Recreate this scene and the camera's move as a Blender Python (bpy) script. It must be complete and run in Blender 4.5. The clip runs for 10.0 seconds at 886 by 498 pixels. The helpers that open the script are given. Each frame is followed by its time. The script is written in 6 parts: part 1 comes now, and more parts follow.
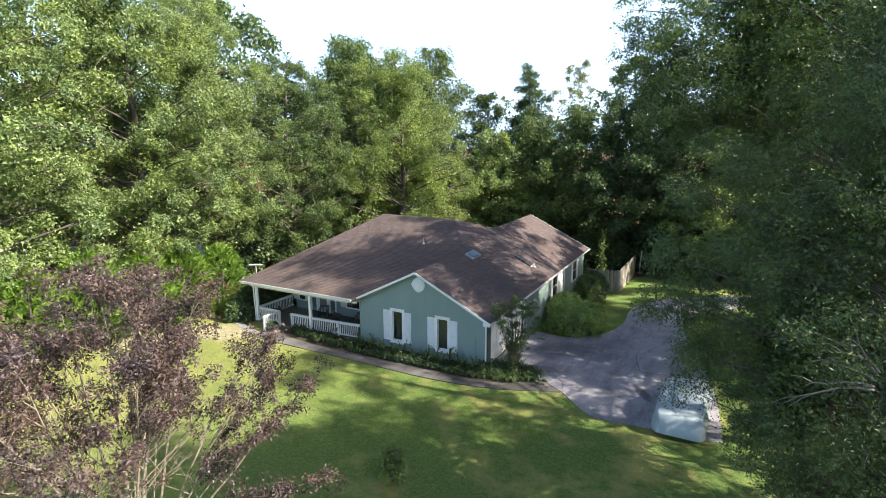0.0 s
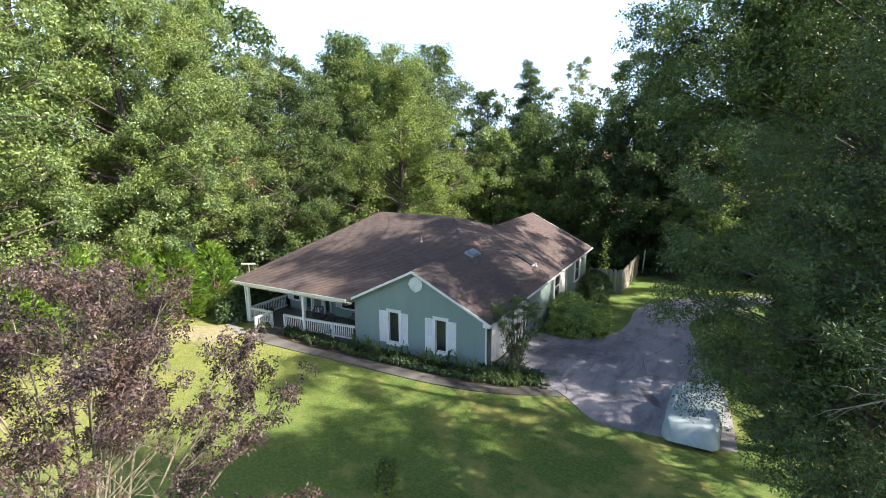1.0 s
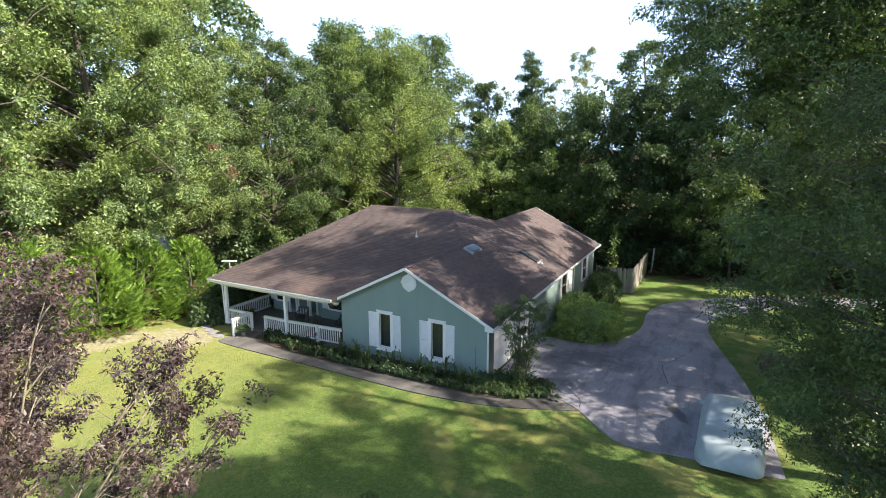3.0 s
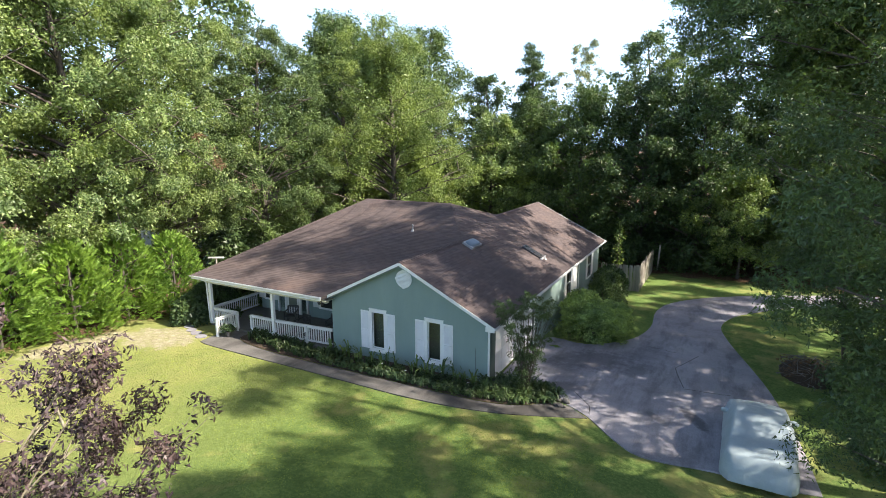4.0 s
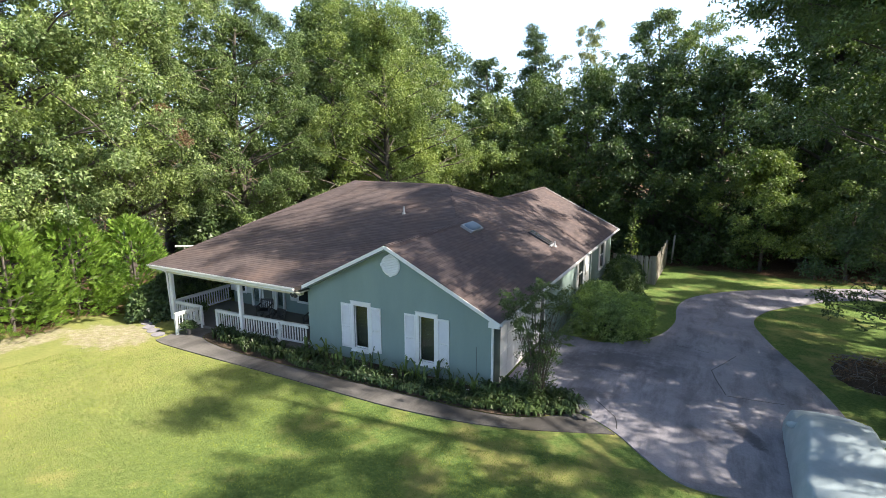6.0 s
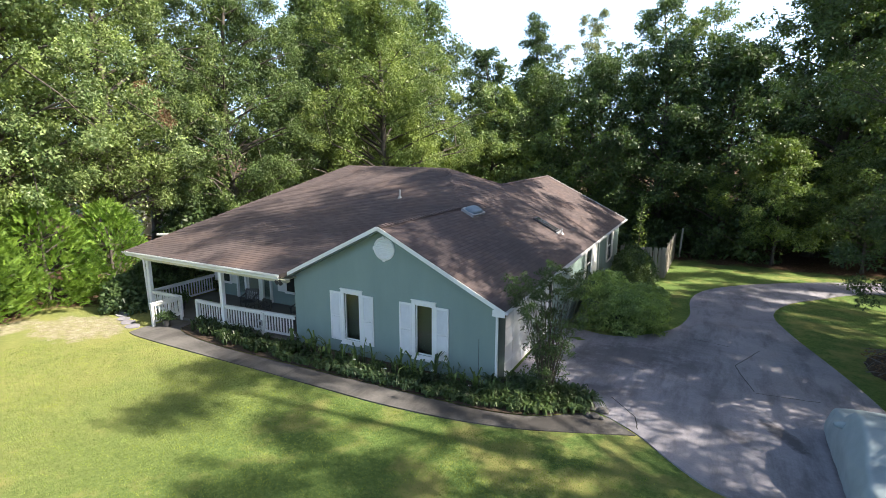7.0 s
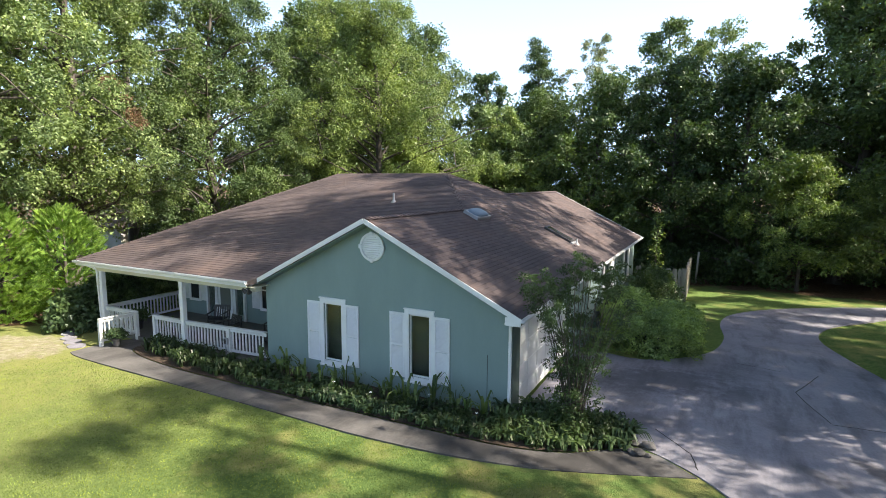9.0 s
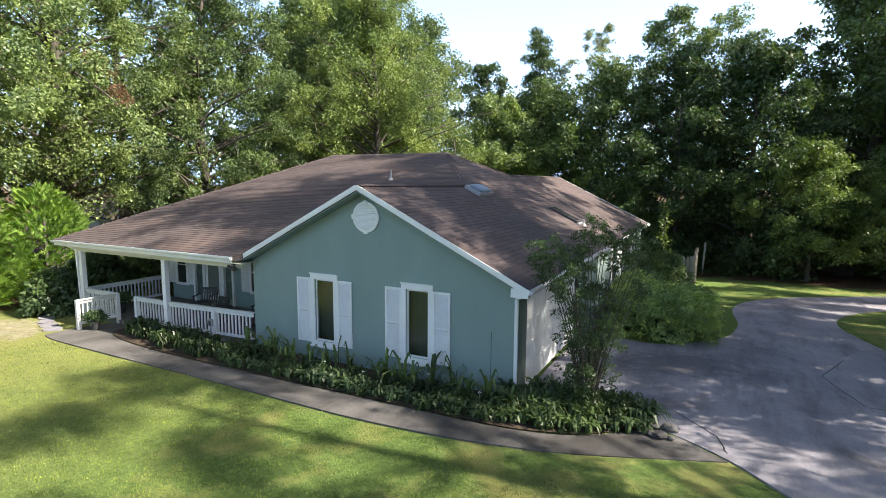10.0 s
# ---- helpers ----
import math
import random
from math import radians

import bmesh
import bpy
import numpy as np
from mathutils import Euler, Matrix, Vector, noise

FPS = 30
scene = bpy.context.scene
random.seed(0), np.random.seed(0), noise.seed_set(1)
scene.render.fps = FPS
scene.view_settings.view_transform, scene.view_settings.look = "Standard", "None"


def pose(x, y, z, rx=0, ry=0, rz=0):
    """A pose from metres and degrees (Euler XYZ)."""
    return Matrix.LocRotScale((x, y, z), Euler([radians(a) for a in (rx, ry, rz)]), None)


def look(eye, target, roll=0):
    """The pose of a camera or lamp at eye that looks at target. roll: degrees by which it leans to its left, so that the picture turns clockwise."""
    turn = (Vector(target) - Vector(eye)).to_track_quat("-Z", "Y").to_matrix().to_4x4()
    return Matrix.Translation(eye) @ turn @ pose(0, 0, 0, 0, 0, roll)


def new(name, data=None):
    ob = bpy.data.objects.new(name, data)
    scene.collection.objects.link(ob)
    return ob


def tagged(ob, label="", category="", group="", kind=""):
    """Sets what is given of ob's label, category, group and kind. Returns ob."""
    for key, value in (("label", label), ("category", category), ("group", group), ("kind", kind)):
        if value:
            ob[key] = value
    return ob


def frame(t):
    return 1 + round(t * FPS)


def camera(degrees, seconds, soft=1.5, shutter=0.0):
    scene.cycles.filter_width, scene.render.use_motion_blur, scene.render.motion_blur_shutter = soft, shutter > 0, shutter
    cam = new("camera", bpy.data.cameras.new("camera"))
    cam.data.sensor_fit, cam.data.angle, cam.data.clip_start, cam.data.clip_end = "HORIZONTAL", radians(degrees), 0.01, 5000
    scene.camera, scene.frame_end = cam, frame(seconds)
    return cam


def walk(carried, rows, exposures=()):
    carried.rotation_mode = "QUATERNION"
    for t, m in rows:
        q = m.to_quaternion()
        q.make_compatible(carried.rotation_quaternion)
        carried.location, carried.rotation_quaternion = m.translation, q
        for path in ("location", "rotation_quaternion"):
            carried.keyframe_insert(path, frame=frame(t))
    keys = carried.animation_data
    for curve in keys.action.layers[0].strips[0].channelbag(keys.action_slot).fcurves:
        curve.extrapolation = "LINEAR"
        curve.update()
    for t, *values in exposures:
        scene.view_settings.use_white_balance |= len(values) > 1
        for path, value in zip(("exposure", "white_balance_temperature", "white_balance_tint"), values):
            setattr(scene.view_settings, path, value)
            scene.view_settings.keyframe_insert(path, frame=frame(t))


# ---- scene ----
cam = camera(79.8, 10.0, 0.5)
PATH = [
    (0, (9.834, -23.062, 11.144), (8.912, -21.333, 10.745), -0.1),
    (0.5, (9.598, -22.586, 10.965), (8.677, -20.856, 10.567), -0.1),
    (1, (9.376, -22.054, 10.789), (8.455, -20.324, 10.392), -0.1),
    (1.5, (9.096, -21.488, 10.612), (8.177, -19.757, 10.216), -0.1),
    (2, (8.822, -20.887, 10.401), (7.902, -19.155, 10.006), -0.1),
    (2.5, (8.491, -20.276, 10.179), (7.574, -18.543, 9.785), -0.0),
    (4, (7.478, -18.152, 9.34), (6.564, -16.417, 8.946), 0.0),
    (4.5, (7.101, -17.376, 9.015), (6.188, -15.641, 8.62), 0.1),
    (5, (6.721, -16.6, 8.725), (5.81, -14.863, 8.33), 0.1),
    (5.5, (6.369, -15.828, 8.399), (5.459, -14.092, 8.003), 0.1),
    (5.7, (6.24, -15.539, 8.28), (5.329, -13.804, 7.881), 0.0),
    (6.8, (5.523, -14.022, 7.198), (4.614, -12.284, 6.806), -0.1),
    (7, (5.334, -13.741, 7.093), (4.428, -12.003, 6.697), 0.1),
    (7.5, (4.985, -13.117, 6.671), (4.081, -11.377, 6.277), 0.2),
    (8, (4.659, -12.497, 6.281), (3.752, -10.748, 5.937), 0.2),
    (8.5, (4.354, -11.928, 5.879), (3.442, -10.167, 5.618), 0.3),
    (9, (4.069, -11.427, 5.466), (3.158, -9.664, 5.216), 0.3),
    (9.5, (3.828, -10.976, 5.05), (2.918, -9.212, 4.8), 0.3),
    (10, (3.631, -10.581, 4.602), (2.721, -8.817, 4.354), 0.3),
]
WB = [(0.0, 1.37, 6500, 14), (10.0, 1.37, 6500, 14)]
walk(cam, [(t, look(eye, target, roll)) for t, eye, target, roll in PATH], WB)

# ---- world and sun ----
SUN_ELEV, SUN_AZ = 39.0, 9.0          # degrees; azimuth from +x towards +y
world = bpy.data.worlds.new("world")
scene.world = world
world.use_nodes = True
wn = world.node_tree
sky = wn.nodes.new("ShaderNodeTexSky")
sky.sky_type = "NISHITA"
sky.sun_disc = False
sky.sun_elevation = radians(SUN_ELEV)
sky.sun_rotation = radians(90 - SUN_AZ)
sky.dust_density = 3.0
sky.air_density = 1.2
# bright haze that thickens smoothly towards the horizon
way = wn.nodes.new("ShaderNodeTexCoord")
axes = wn.nodes.new("ShaderNodeSeparateXYZ")
wn.links.new(way.outputs["Generated"], axes.inputs[0])
ramp = wn.nodes.new("ShaderNodeMapRange")
ramp.interpolation_type = "SMOOTHSTEP"
wn.links.new(axes.outputs[2], ramp.inputs["Value"])
for socket, value in (("From Min", 0.0), ("From Max", 0.85), ("To Min", 1.0), ("To Max", 0.0)):
    ramp.inputs[socket].default_value = value
haze = wn.nodes.new("ShaderNodeMix")
haze.data_type, haze.blend_type = "RGBA", "ADD"
haze.inputs[7].default_value = (5.7, 8.9, 13.2, 1)
wn.links.new(ramp.outputs[0], haze.inputs[0])
wn.links.new(sky.outputs[0], haze.inputs[6])
wn.nodes["Background"].inputs["Strength"].default_value = 0.058
wn.links.new(haze.outputs[2], wn.nodes["Background"].inputs["Color"])
sun = new("sun", bpy.data.lights.new("sun", "SUN"))
sun.data.energy, sun.data.angle, sun.data.color = 5.0, radians(0.6), (1.0, 0.925, 0.76)
toward = Vector((math.cos(radians(SUN_ELEV)) * math.cos(radians(SUN_AZ)),
                 math.cos(radians(SUN_ELEV)) * math.sin(radians(SUN_AZ)), math.sin(radians(SUN_ELEV))))
sun.matrix_world = look(toward * 60, (0, 0, 0))


# ---- materials ----
class Nodes:
    """Short hand for building one node material."""
    def __init__(self, name):
        self.m = bpy.data.materials.new(name)
        self.m.use_nodes = True
        self.t = self.m.node_tree
        self.b = self.t.nodes["Principled BSDF"]
        self.out = self.t.nodes["Material Output"]

    def add(self, kind, **inputs):
        n = self.t.nodes.new(kind)
        for k, v in inputs.items():
            self.put(n.inputs[k.replace("_", " ")], v)
        return n

    def put(self, socket, v):
        if hasattr(v, "is_linked"):
            self.t.links.new(v, socket)
        else:
            socket.default_value = v

    def pos(self):
        return self.add("ShaderNodeNewGeometry").outputs["Position"]

    def noise(self, scale, detail=4.0, rough=0.6, vec=None, stretch=None):
        v = vec if vec is not None else self.pos()
        if stretch:
            mp = self.add("ShaderNodeMapping", Vector=v)
            mp.inputs["Scale"].default_value = stretch
            v = mp.outputs[0]
        return self.add("ShaderNodeTexNoise", Vector=v, Scale=scale, Detail=detail, Roughness=rough).outputs["Fac"]

    def ramp(self, fac, stops):
        n = self.add("ShaderNodeValToRGB", Fac=fac)
        e = n.color_ramp.elements
        while len(e) < len(stops):
            e.new(0.5)
        for s, (p, c) in zip(e, stops):
            s.position = p
            s.color = (*c, 1) if not isinstance(c, float) else (c, c, c, 1)
        return n.outputs["Color"]

    def mix(self, fac, a, b, mode="MIX"):
        n = self.t.nodes.new("ShaderNodeMix")
        n.data_type, n.blend_type = "RGBA", mode
        self.put(n.inputs[0], fac)
        for i, v in ((6, a), (7, b)):
            self.put(n.inputs[i], v if hasattr(v, "is_linked") else (*v, 1))
        return n.outputs[2]

    def math(self, op, a, b=0.5):
        n = self.t.nodes.new("ShaderNodeMath")
        n.operation = op
        self.put(n.inputs[0], a)
        self.put(n.inputs[1], b)
        return n.outputs[0]

    def bump(self, height, strength=0.4, distance=0.02):
        n = self.add("ShaderNodeBump", Height=height, Strength=strength, Distance=distance)
        self.t.links.new(n.outputs[0], self.b.inputs["Normal"])
        return n

    def set(self, **kw):
        for k, v in kw.items():
            s = self.b.inputs[k.replace("_", " ")]
            if isinstance(v, tuple) and len(v) == 3:
                v = (*v, 1)
            self.put(s, v)
        return self


def leaf_material(name, dark, mid, light, patch=0.35, glow=0.2, gloss=0.42, tufts=1.7):
    k = Nodes(name)
    rnd = k.add("ShaderNodeNewGeometry").outputs["Random Per Island"]
    col = k.ramp(rnd, [(0.0, dark), (0.5, mid), (1.0, light)])
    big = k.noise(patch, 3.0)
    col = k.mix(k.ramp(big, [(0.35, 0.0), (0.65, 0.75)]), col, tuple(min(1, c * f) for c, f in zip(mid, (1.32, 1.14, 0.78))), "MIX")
    tuft = k.noise(tufts, 2.0, 0.55)                # older and younger growth, plus light and dark between tufts put into the colour
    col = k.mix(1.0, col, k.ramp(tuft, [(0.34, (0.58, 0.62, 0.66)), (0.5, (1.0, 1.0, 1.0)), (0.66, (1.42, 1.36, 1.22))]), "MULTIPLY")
    k.set(Base_Color=col, Roughness=gloss)
    k.b.inputs["Specular IOR Level"].default_value = 0.3
    tr = k.add("ShaderNodeBsdfTranslucent", Color=k.mix(1.0, col, (1.45, 1.6, 0.58), "MULTIPLY"))
    mx = k.add("ShaderNodeMixShader", Fac=glow)
    k.t.links.new(k.b.outputs[0], mx.inputs[1])
    k.t.links.new(tr.outputs[0], mx.inputs[2])
    k.t.links.new(mx.outputs[0], k.out.inputs["Surface"])
    return k.m


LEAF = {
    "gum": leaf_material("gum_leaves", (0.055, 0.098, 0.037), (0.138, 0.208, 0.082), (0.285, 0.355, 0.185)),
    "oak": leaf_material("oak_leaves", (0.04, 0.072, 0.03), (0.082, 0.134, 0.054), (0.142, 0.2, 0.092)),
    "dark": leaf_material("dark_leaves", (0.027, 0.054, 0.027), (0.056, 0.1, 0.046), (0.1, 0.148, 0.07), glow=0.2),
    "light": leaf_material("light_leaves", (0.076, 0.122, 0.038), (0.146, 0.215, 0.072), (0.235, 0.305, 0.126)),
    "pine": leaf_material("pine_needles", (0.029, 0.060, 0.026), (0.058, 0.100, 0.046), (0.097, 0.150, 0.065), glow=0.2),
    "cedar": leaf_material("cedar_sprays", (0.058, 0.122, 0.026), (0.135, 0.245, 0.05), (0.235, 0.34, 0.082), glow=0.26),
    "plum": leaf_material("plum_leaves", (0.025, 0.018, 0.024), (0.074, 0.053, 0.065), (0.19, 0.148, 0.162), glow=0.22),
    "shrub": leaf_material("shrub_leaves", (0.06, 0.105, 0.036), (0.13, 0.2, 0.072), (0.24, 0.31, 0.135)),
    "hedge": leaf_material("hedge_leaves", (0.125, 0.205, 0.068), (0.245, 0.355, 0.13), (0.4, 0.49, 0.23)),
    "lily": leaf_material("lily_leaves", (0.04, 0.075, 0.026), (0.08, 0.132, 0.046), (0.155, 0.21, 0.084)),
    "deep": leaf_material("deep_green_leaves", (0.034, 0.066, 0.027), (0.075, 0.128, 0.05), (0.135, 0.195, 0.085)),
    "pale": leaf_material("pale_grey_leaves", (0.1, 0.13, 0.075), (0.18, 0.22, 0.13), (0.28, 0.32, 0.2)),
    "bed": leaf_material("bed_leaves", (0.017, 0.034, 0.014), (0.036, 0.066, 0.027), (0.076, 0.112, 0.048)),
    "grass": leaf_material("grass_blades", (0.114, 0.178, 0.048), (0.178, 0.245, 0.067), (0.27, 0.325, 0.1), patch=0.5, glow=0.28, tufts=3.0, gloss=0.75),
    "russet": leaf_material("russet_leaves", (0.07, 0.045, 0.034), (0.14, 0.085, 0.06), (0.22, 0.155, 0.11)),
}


def bark_material(name, a, b):
    k = Nodes(name)
    n = k.noise(3.0, 6.0, 0.7, stretch=(4, 4, 0.8))
    k.set(Base_Color=k.ramp(n, [(0.3, a), (0.7, b)]), Roughness=0.9)
    k.bump(n, 0.6, 0.03)
    return k.m


BARK = bark_material("bark", (0.045, 0.038, 0.033), (0.12, 0.102, 0.087))
GREY_BARK = bark_material("grey_bark", (0.12, 0.11, 0.1), (0.26, 0.245, 0.225))
PALE_BARK = bark_material("pale_bark", (0.12, 0.1, 0.072), (0.36, 0.32, 0.235))


def ground_material():
    k = Nodes("lawn_and_forest_floor")
    p = k.pos()
    fine = k.noise(9.0, 5.0, 0.7)
    mid = k.noise(0.7, 5.0, 0.65)
    big = k.noise(0.16, 3.0)
    grass = k.ramp(fine, [(0.25, (0.08, 0.14, 0.038)), (0.55, (0.155, 0.234, 0.066)), (0.8, (0.28, 0.34, 0.114))])
    dry_lit = k.ramp(k.math("ADD", k.math("MULTIPLY", mid, 0.7), k.math("MULTIPLY", big, 0.5)), [(0.6, 0.0), (0.74, 0.7)])
    # yellows the grass towards -x, painting the warm tone of the sunlit side
    west = k.math("MULTIPLY", k.math("SUBTRACT", k.add("ShaderNodeSeparateXYZ", Vector=p).outputs[0], -3.0), -0.07)
    west = k.math("MULTIPLY", k.math("MINIMUM", k.math("MAXIMUM", west, 0.0), 0.6), k.ramp(mid, [(0.3, 0.55), (0.6, 1.0)]))
    dry_lit = k.math("MAXIMUM", dry_lit, west)
    grass = k.mix(dry_lit, grass, (0.4, 0.365, 0.135))
    litter = k.ramp(k.noise(6.0, 7.0, 0.75), [(0.3, (0.045, 0.028, 0.018)), (0.52, (0.11, 0.065, 0.042)), (0.72, (0.26, 0.18, 0.12))])
    soil = k.ramp(k.noise(5.0, 6.0, 0.7), [(0.25, (0.2, 0.165, 0.105)), (0.5, (0.4, 0.35, 0.255)), (0.75, (0.58, 0.52, 0.41))])
    sep = k.add("ShaderNodeSeparateXYZ", Vector=p)
    x, y = sep.outputs[0], sep.outputs[1]
    wob = k.math("MULTIPLY", k.math("SUBTRACT", k.noise(0.6, 4.0), 0.5), 5.0)

    def beyond(v, edge, soft):
        return k.math("MINIMUM", k.math("MAXIMUM", k.math("DIVIDE", k.math("SUBTRACT", k.math("ADD", v, wob), edge), soft), 0.0), 1.0)
    wood = k.math("MAXIMUM", beyond(y, 29.0, 1.2), beyond(k.math("MULTIPLY", x, -1.0), 19.0, 1.0))
    ne = k.math("MULTIPLY", beyond(x, 12.5, 1.2), beyond(k.math("MULTIPLY", y, -1.0), -9.0, 1.5))
    wood = k.math("MAXIMUM", wood, ne)

    def spot(cx, cy, rx, ry):
        dx = k.math("DIVIDE", k.math("SUBTRACT", x, cx), rx)
        dy = k.math("DIVIDE", k.math("SUBTRACT", y, cy), ry)
        d = k.math("ADD", k.math("MULTIPLY", dx, dx), k.math("MULTIPLY", dy, dy))
        d = k.math("ADD", d, k.math("MULTIPLY", k.math("SUBTRACT", k.noise(1.8, 5.0, 0.7), 0.5), 2.2))
        return k.math("MINIMUM", k.math("MAXIMUM", k.math("MULTIPLY", k.math("SUBTRACT", 1.1, d), 2.5), 0.0), 1.0)
    bare = k.math("MAXIMUM", spot(-16.0, -3.0, 2.0, 1.5), spot(-18.2, -5.5, 1.0, 2.4))
    col = k.mix(k.math("MULTIPLY", bare, k.ramp(k.noise(3.5, 5.0, 0.7), [(0.35, 0.35), (0.6, 0.95)])), grass, soil)
    col = k.mix(wood, col, litter)
    k.set(Base_Color=col, Roughness=0.95)
    k.b.inputs["Specular IOR Level"].default_value = 0.1
    k.bump(k.noise(26.0, 4.0, 0.8), 0.9, 0.07)
    return k.m


def concrete_material(name, a, b, stain, spots=()):
    k = Nodes(name)
    n1, n2 = k.noise(0.5, 6.0, 0.65), k.noise(14.0, 5.0, 0.7)
    r = k.add("ShaderNodeObjectInfo").outputs["Random"]
    col = k.ramp(n1, [(0.28, stain), (0.48, a), (0.72, b)])
    col = k.mix(0.25, col, k.ramp(n2, [(0.3, stain), (0.7, b)]))
    dark = k.ramp(k.noise(0.9, 5.0, 0.7, stretch=(1.6, 0.35, 1)), [(0.48, 0.0), (0.66, 0.7)])
    col = k.mix(dark, col, stain)
    col = k.mix(k.math("MULTIPLY", r, 0.14), col, b)
    sep = k.add("ShaderNodeSeparateXYZ", Vector=k.pos())
    rag = k.math("MULTIPLY", k.math("SUBTRACT", k.noise(2.6, 6.0, 0.7), 0.5), 2.6)
    for cx, cy, ln, wd, turn, amount in spots:          # old oil and water stains
        c, s = math.cos(radians(turn)), math.sin(radians(turn))
        dx, dy = k.math("SUBTRACT", sep.outputs[0], cx), k.math("SUBTRACT", sep.outputs[1], cy)
        u = k.math("DIVIDE", k.math("ADD", k.math("MULTIPLY", dx, c), k.math("MULTIPLY", dy, s)), ln)
        v = k.math("DIVIDE", k.math("SUBTRACT", k.math("MULTIPLY", dy, c), k.math("MULTIPLY", dx, s)), wd)
        d = k.math("ADD", k.math("ADD", k.math("MULTIPLY", u, u), k.math("MULTIPLY", v, v)), rag)
        on = k.math("MINIMUM", k.math("MAXIMUM", k.math("MULTIPLY", k.math("SUBTRACT", 1.0, d), 1.4), 0.0), 1.0)
        col = k.mix(k.math("MULTIPLY", on, amount), col, tuple(q * 0.75 for q in stain))
    k.set(Base_Color=col, Roughness=0.88)
    k.bump(n2, 0.3, 0.01)
    return k.m


def painted(name, colour, wear=0.12, rough=0.55, scale=2.0):
    k = Nodes(name)
    n = k.noise(scale, 6.0, 0.65)
    fine = k.noise(40.0, 3.0)
    dirt = tuple(c * 0.62 for c in colour)
    col = k.mix(k.ramp(n, [(0.45, 0.0), (0.75, wear * 2)]), colour, dirt)
    col = k.mix(k.math("MULTIPLY", fine, wear), col, dirt)
    k.set(Base_Color=col, Roughness=rough)
    k.bump(fine, 0.12, 0.004)
    return k.m


def siding_material():
    k = Nodes("sage_green_siding")
    n = k.noise(1.1, 6.0, 0.65, stretch=(1, 1, 0.35))
    g = k.noise(30.0, 4.0, 0.7, stretch=(2.2, 2.2, 0.25))
    col = k.ramp(n, [(0.3, (0.216, 0.293, 0.282)), (0.7, (0.25, 0.335, 0.322))])
    col = k.mix(k.math("MULTIPLY", g, 0.22), col, (0.118, 0.17, 0.155))
    k.set(Base_Color=col, Roughness=0.75)
    k.bump(g, 0.25, 0.006)
    return k.m


def shingle_material():
    k = Nodes("brown_asphalt_shingle")
    g = k.add("ShaderNodeNewGeometry").outputs["Random Per Island"]
    o = k.add("ShaderNodeObjectInfo").outputs["Random"]
    r = k.math("FRACT", k.math("ADD", g, o))
    col = k.ramp(r, [(0.0, (0.086, 0.065, 0.066)), (0.5, (0.105, 0.08, 0.081)), (1.0, (0.132, 0.1, 0.099))])
    big = k.noise(0.55, 5.0, 0.65)
    col = k.mix(k.ramp(big, [(0.5, 0.0), (0.75, 0.5)]), col, (0.185, 0.115, 0.088))
    col = k.mix(k.ramp(k.noise(0.35, 4.0), [(0.5, 0.0), (0.72, 0.5)]), col, (0.075, 0.06, 0.06))
    grit = k.noise(160.0, 2.0)
    col = k.mix(k.math("MULTIPLY", grit, 0.35), col, (0.06, 0.05, 0.048))
    k.set(Base_Color=col, Roughness=0.9)
    k.bump(grit, 0.4, 0.004)
    return k.m


GROUND = ground_material()
CONCRETE = concrete_material("driveway_concrete", (0.285, 0.275, 0.316), (0.395, 0.378, 0.42), (0.114, 0.108, 0.122), [(7.35, 0.9, 1.0, 0.28, -62, 0.85), (6.2, 0.3, 0.7, 0.2, -50, 0.5), (2.9, 5.0, 2.2, 1.4, 40, 0.65), (4.9, 4.7, 1.2, 0.5, 70, 0.5), (2.6, 1.4, 1.0, 0.6, 20, 0.5), (8.8, 9.5, 1.6, 0.4, 80, 0.35)])
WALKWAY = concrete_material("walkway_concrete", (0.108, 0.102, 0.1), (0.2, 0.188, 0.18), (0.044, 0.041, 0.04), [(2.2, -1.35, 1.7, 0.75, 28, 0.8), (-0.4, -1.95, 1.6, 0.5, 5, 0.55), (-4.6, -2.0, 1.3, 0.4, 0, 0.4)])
MULCH = Nodes("bed_soil")
MULCH.set(Base_Color=MULCH.ramp(MULCH.noise(12.0, 6.0, 0.7), [(0.3, (0.025, 0.018, 0.012)), (0.7, (0.11, 0.075, 0.05))]), Roughness=0.95)
MULCH.bump(MULCH.noise(20.0, 5.0, 0.7), 0.8, 0.05)
MULCH = MULCH.m
SIDING = siding_material()
WHITE = painted("white_paint", (0.81, 0.82, 0.83), 0.1)
WHITE_WORN = painted("worn_white_paint", (0.74, 0.75, 0.75), 0.22, 0.6, 5.0)
CREAM = painted("cream_beam_paint", (0.62, 0.6, 0.47), 0.2, 0.6)
SHINGLE = shingle_material()
DECK = painted("roof_deck", (0.09, 0.072, 0.066), 0.3, 0.9)
GREY_FLOOR = painted("grey_porch_floor", (0.16, 0.155, 0.15), 0.25, 0.7)
INSIDE = painted("dim_plaster", (0.3, 0.29, 0.27), 0.1, 0.9)
PANE_BACK = painted("pane_back_olive", (0.1, 0.112, 0.09), 0.2, 0.9)
DARK_METAL = painted("dark_metal", (0.05, 0.05, 0.052), 0.2, 0.5)
GREY_METAL = painted("grey_metal", (0.36, 0.37, 0.39), 0.2, 0.4)
BLACK = painted("black_rubber", (0.02, 0.02, 0.02), 0.2, 0.7)


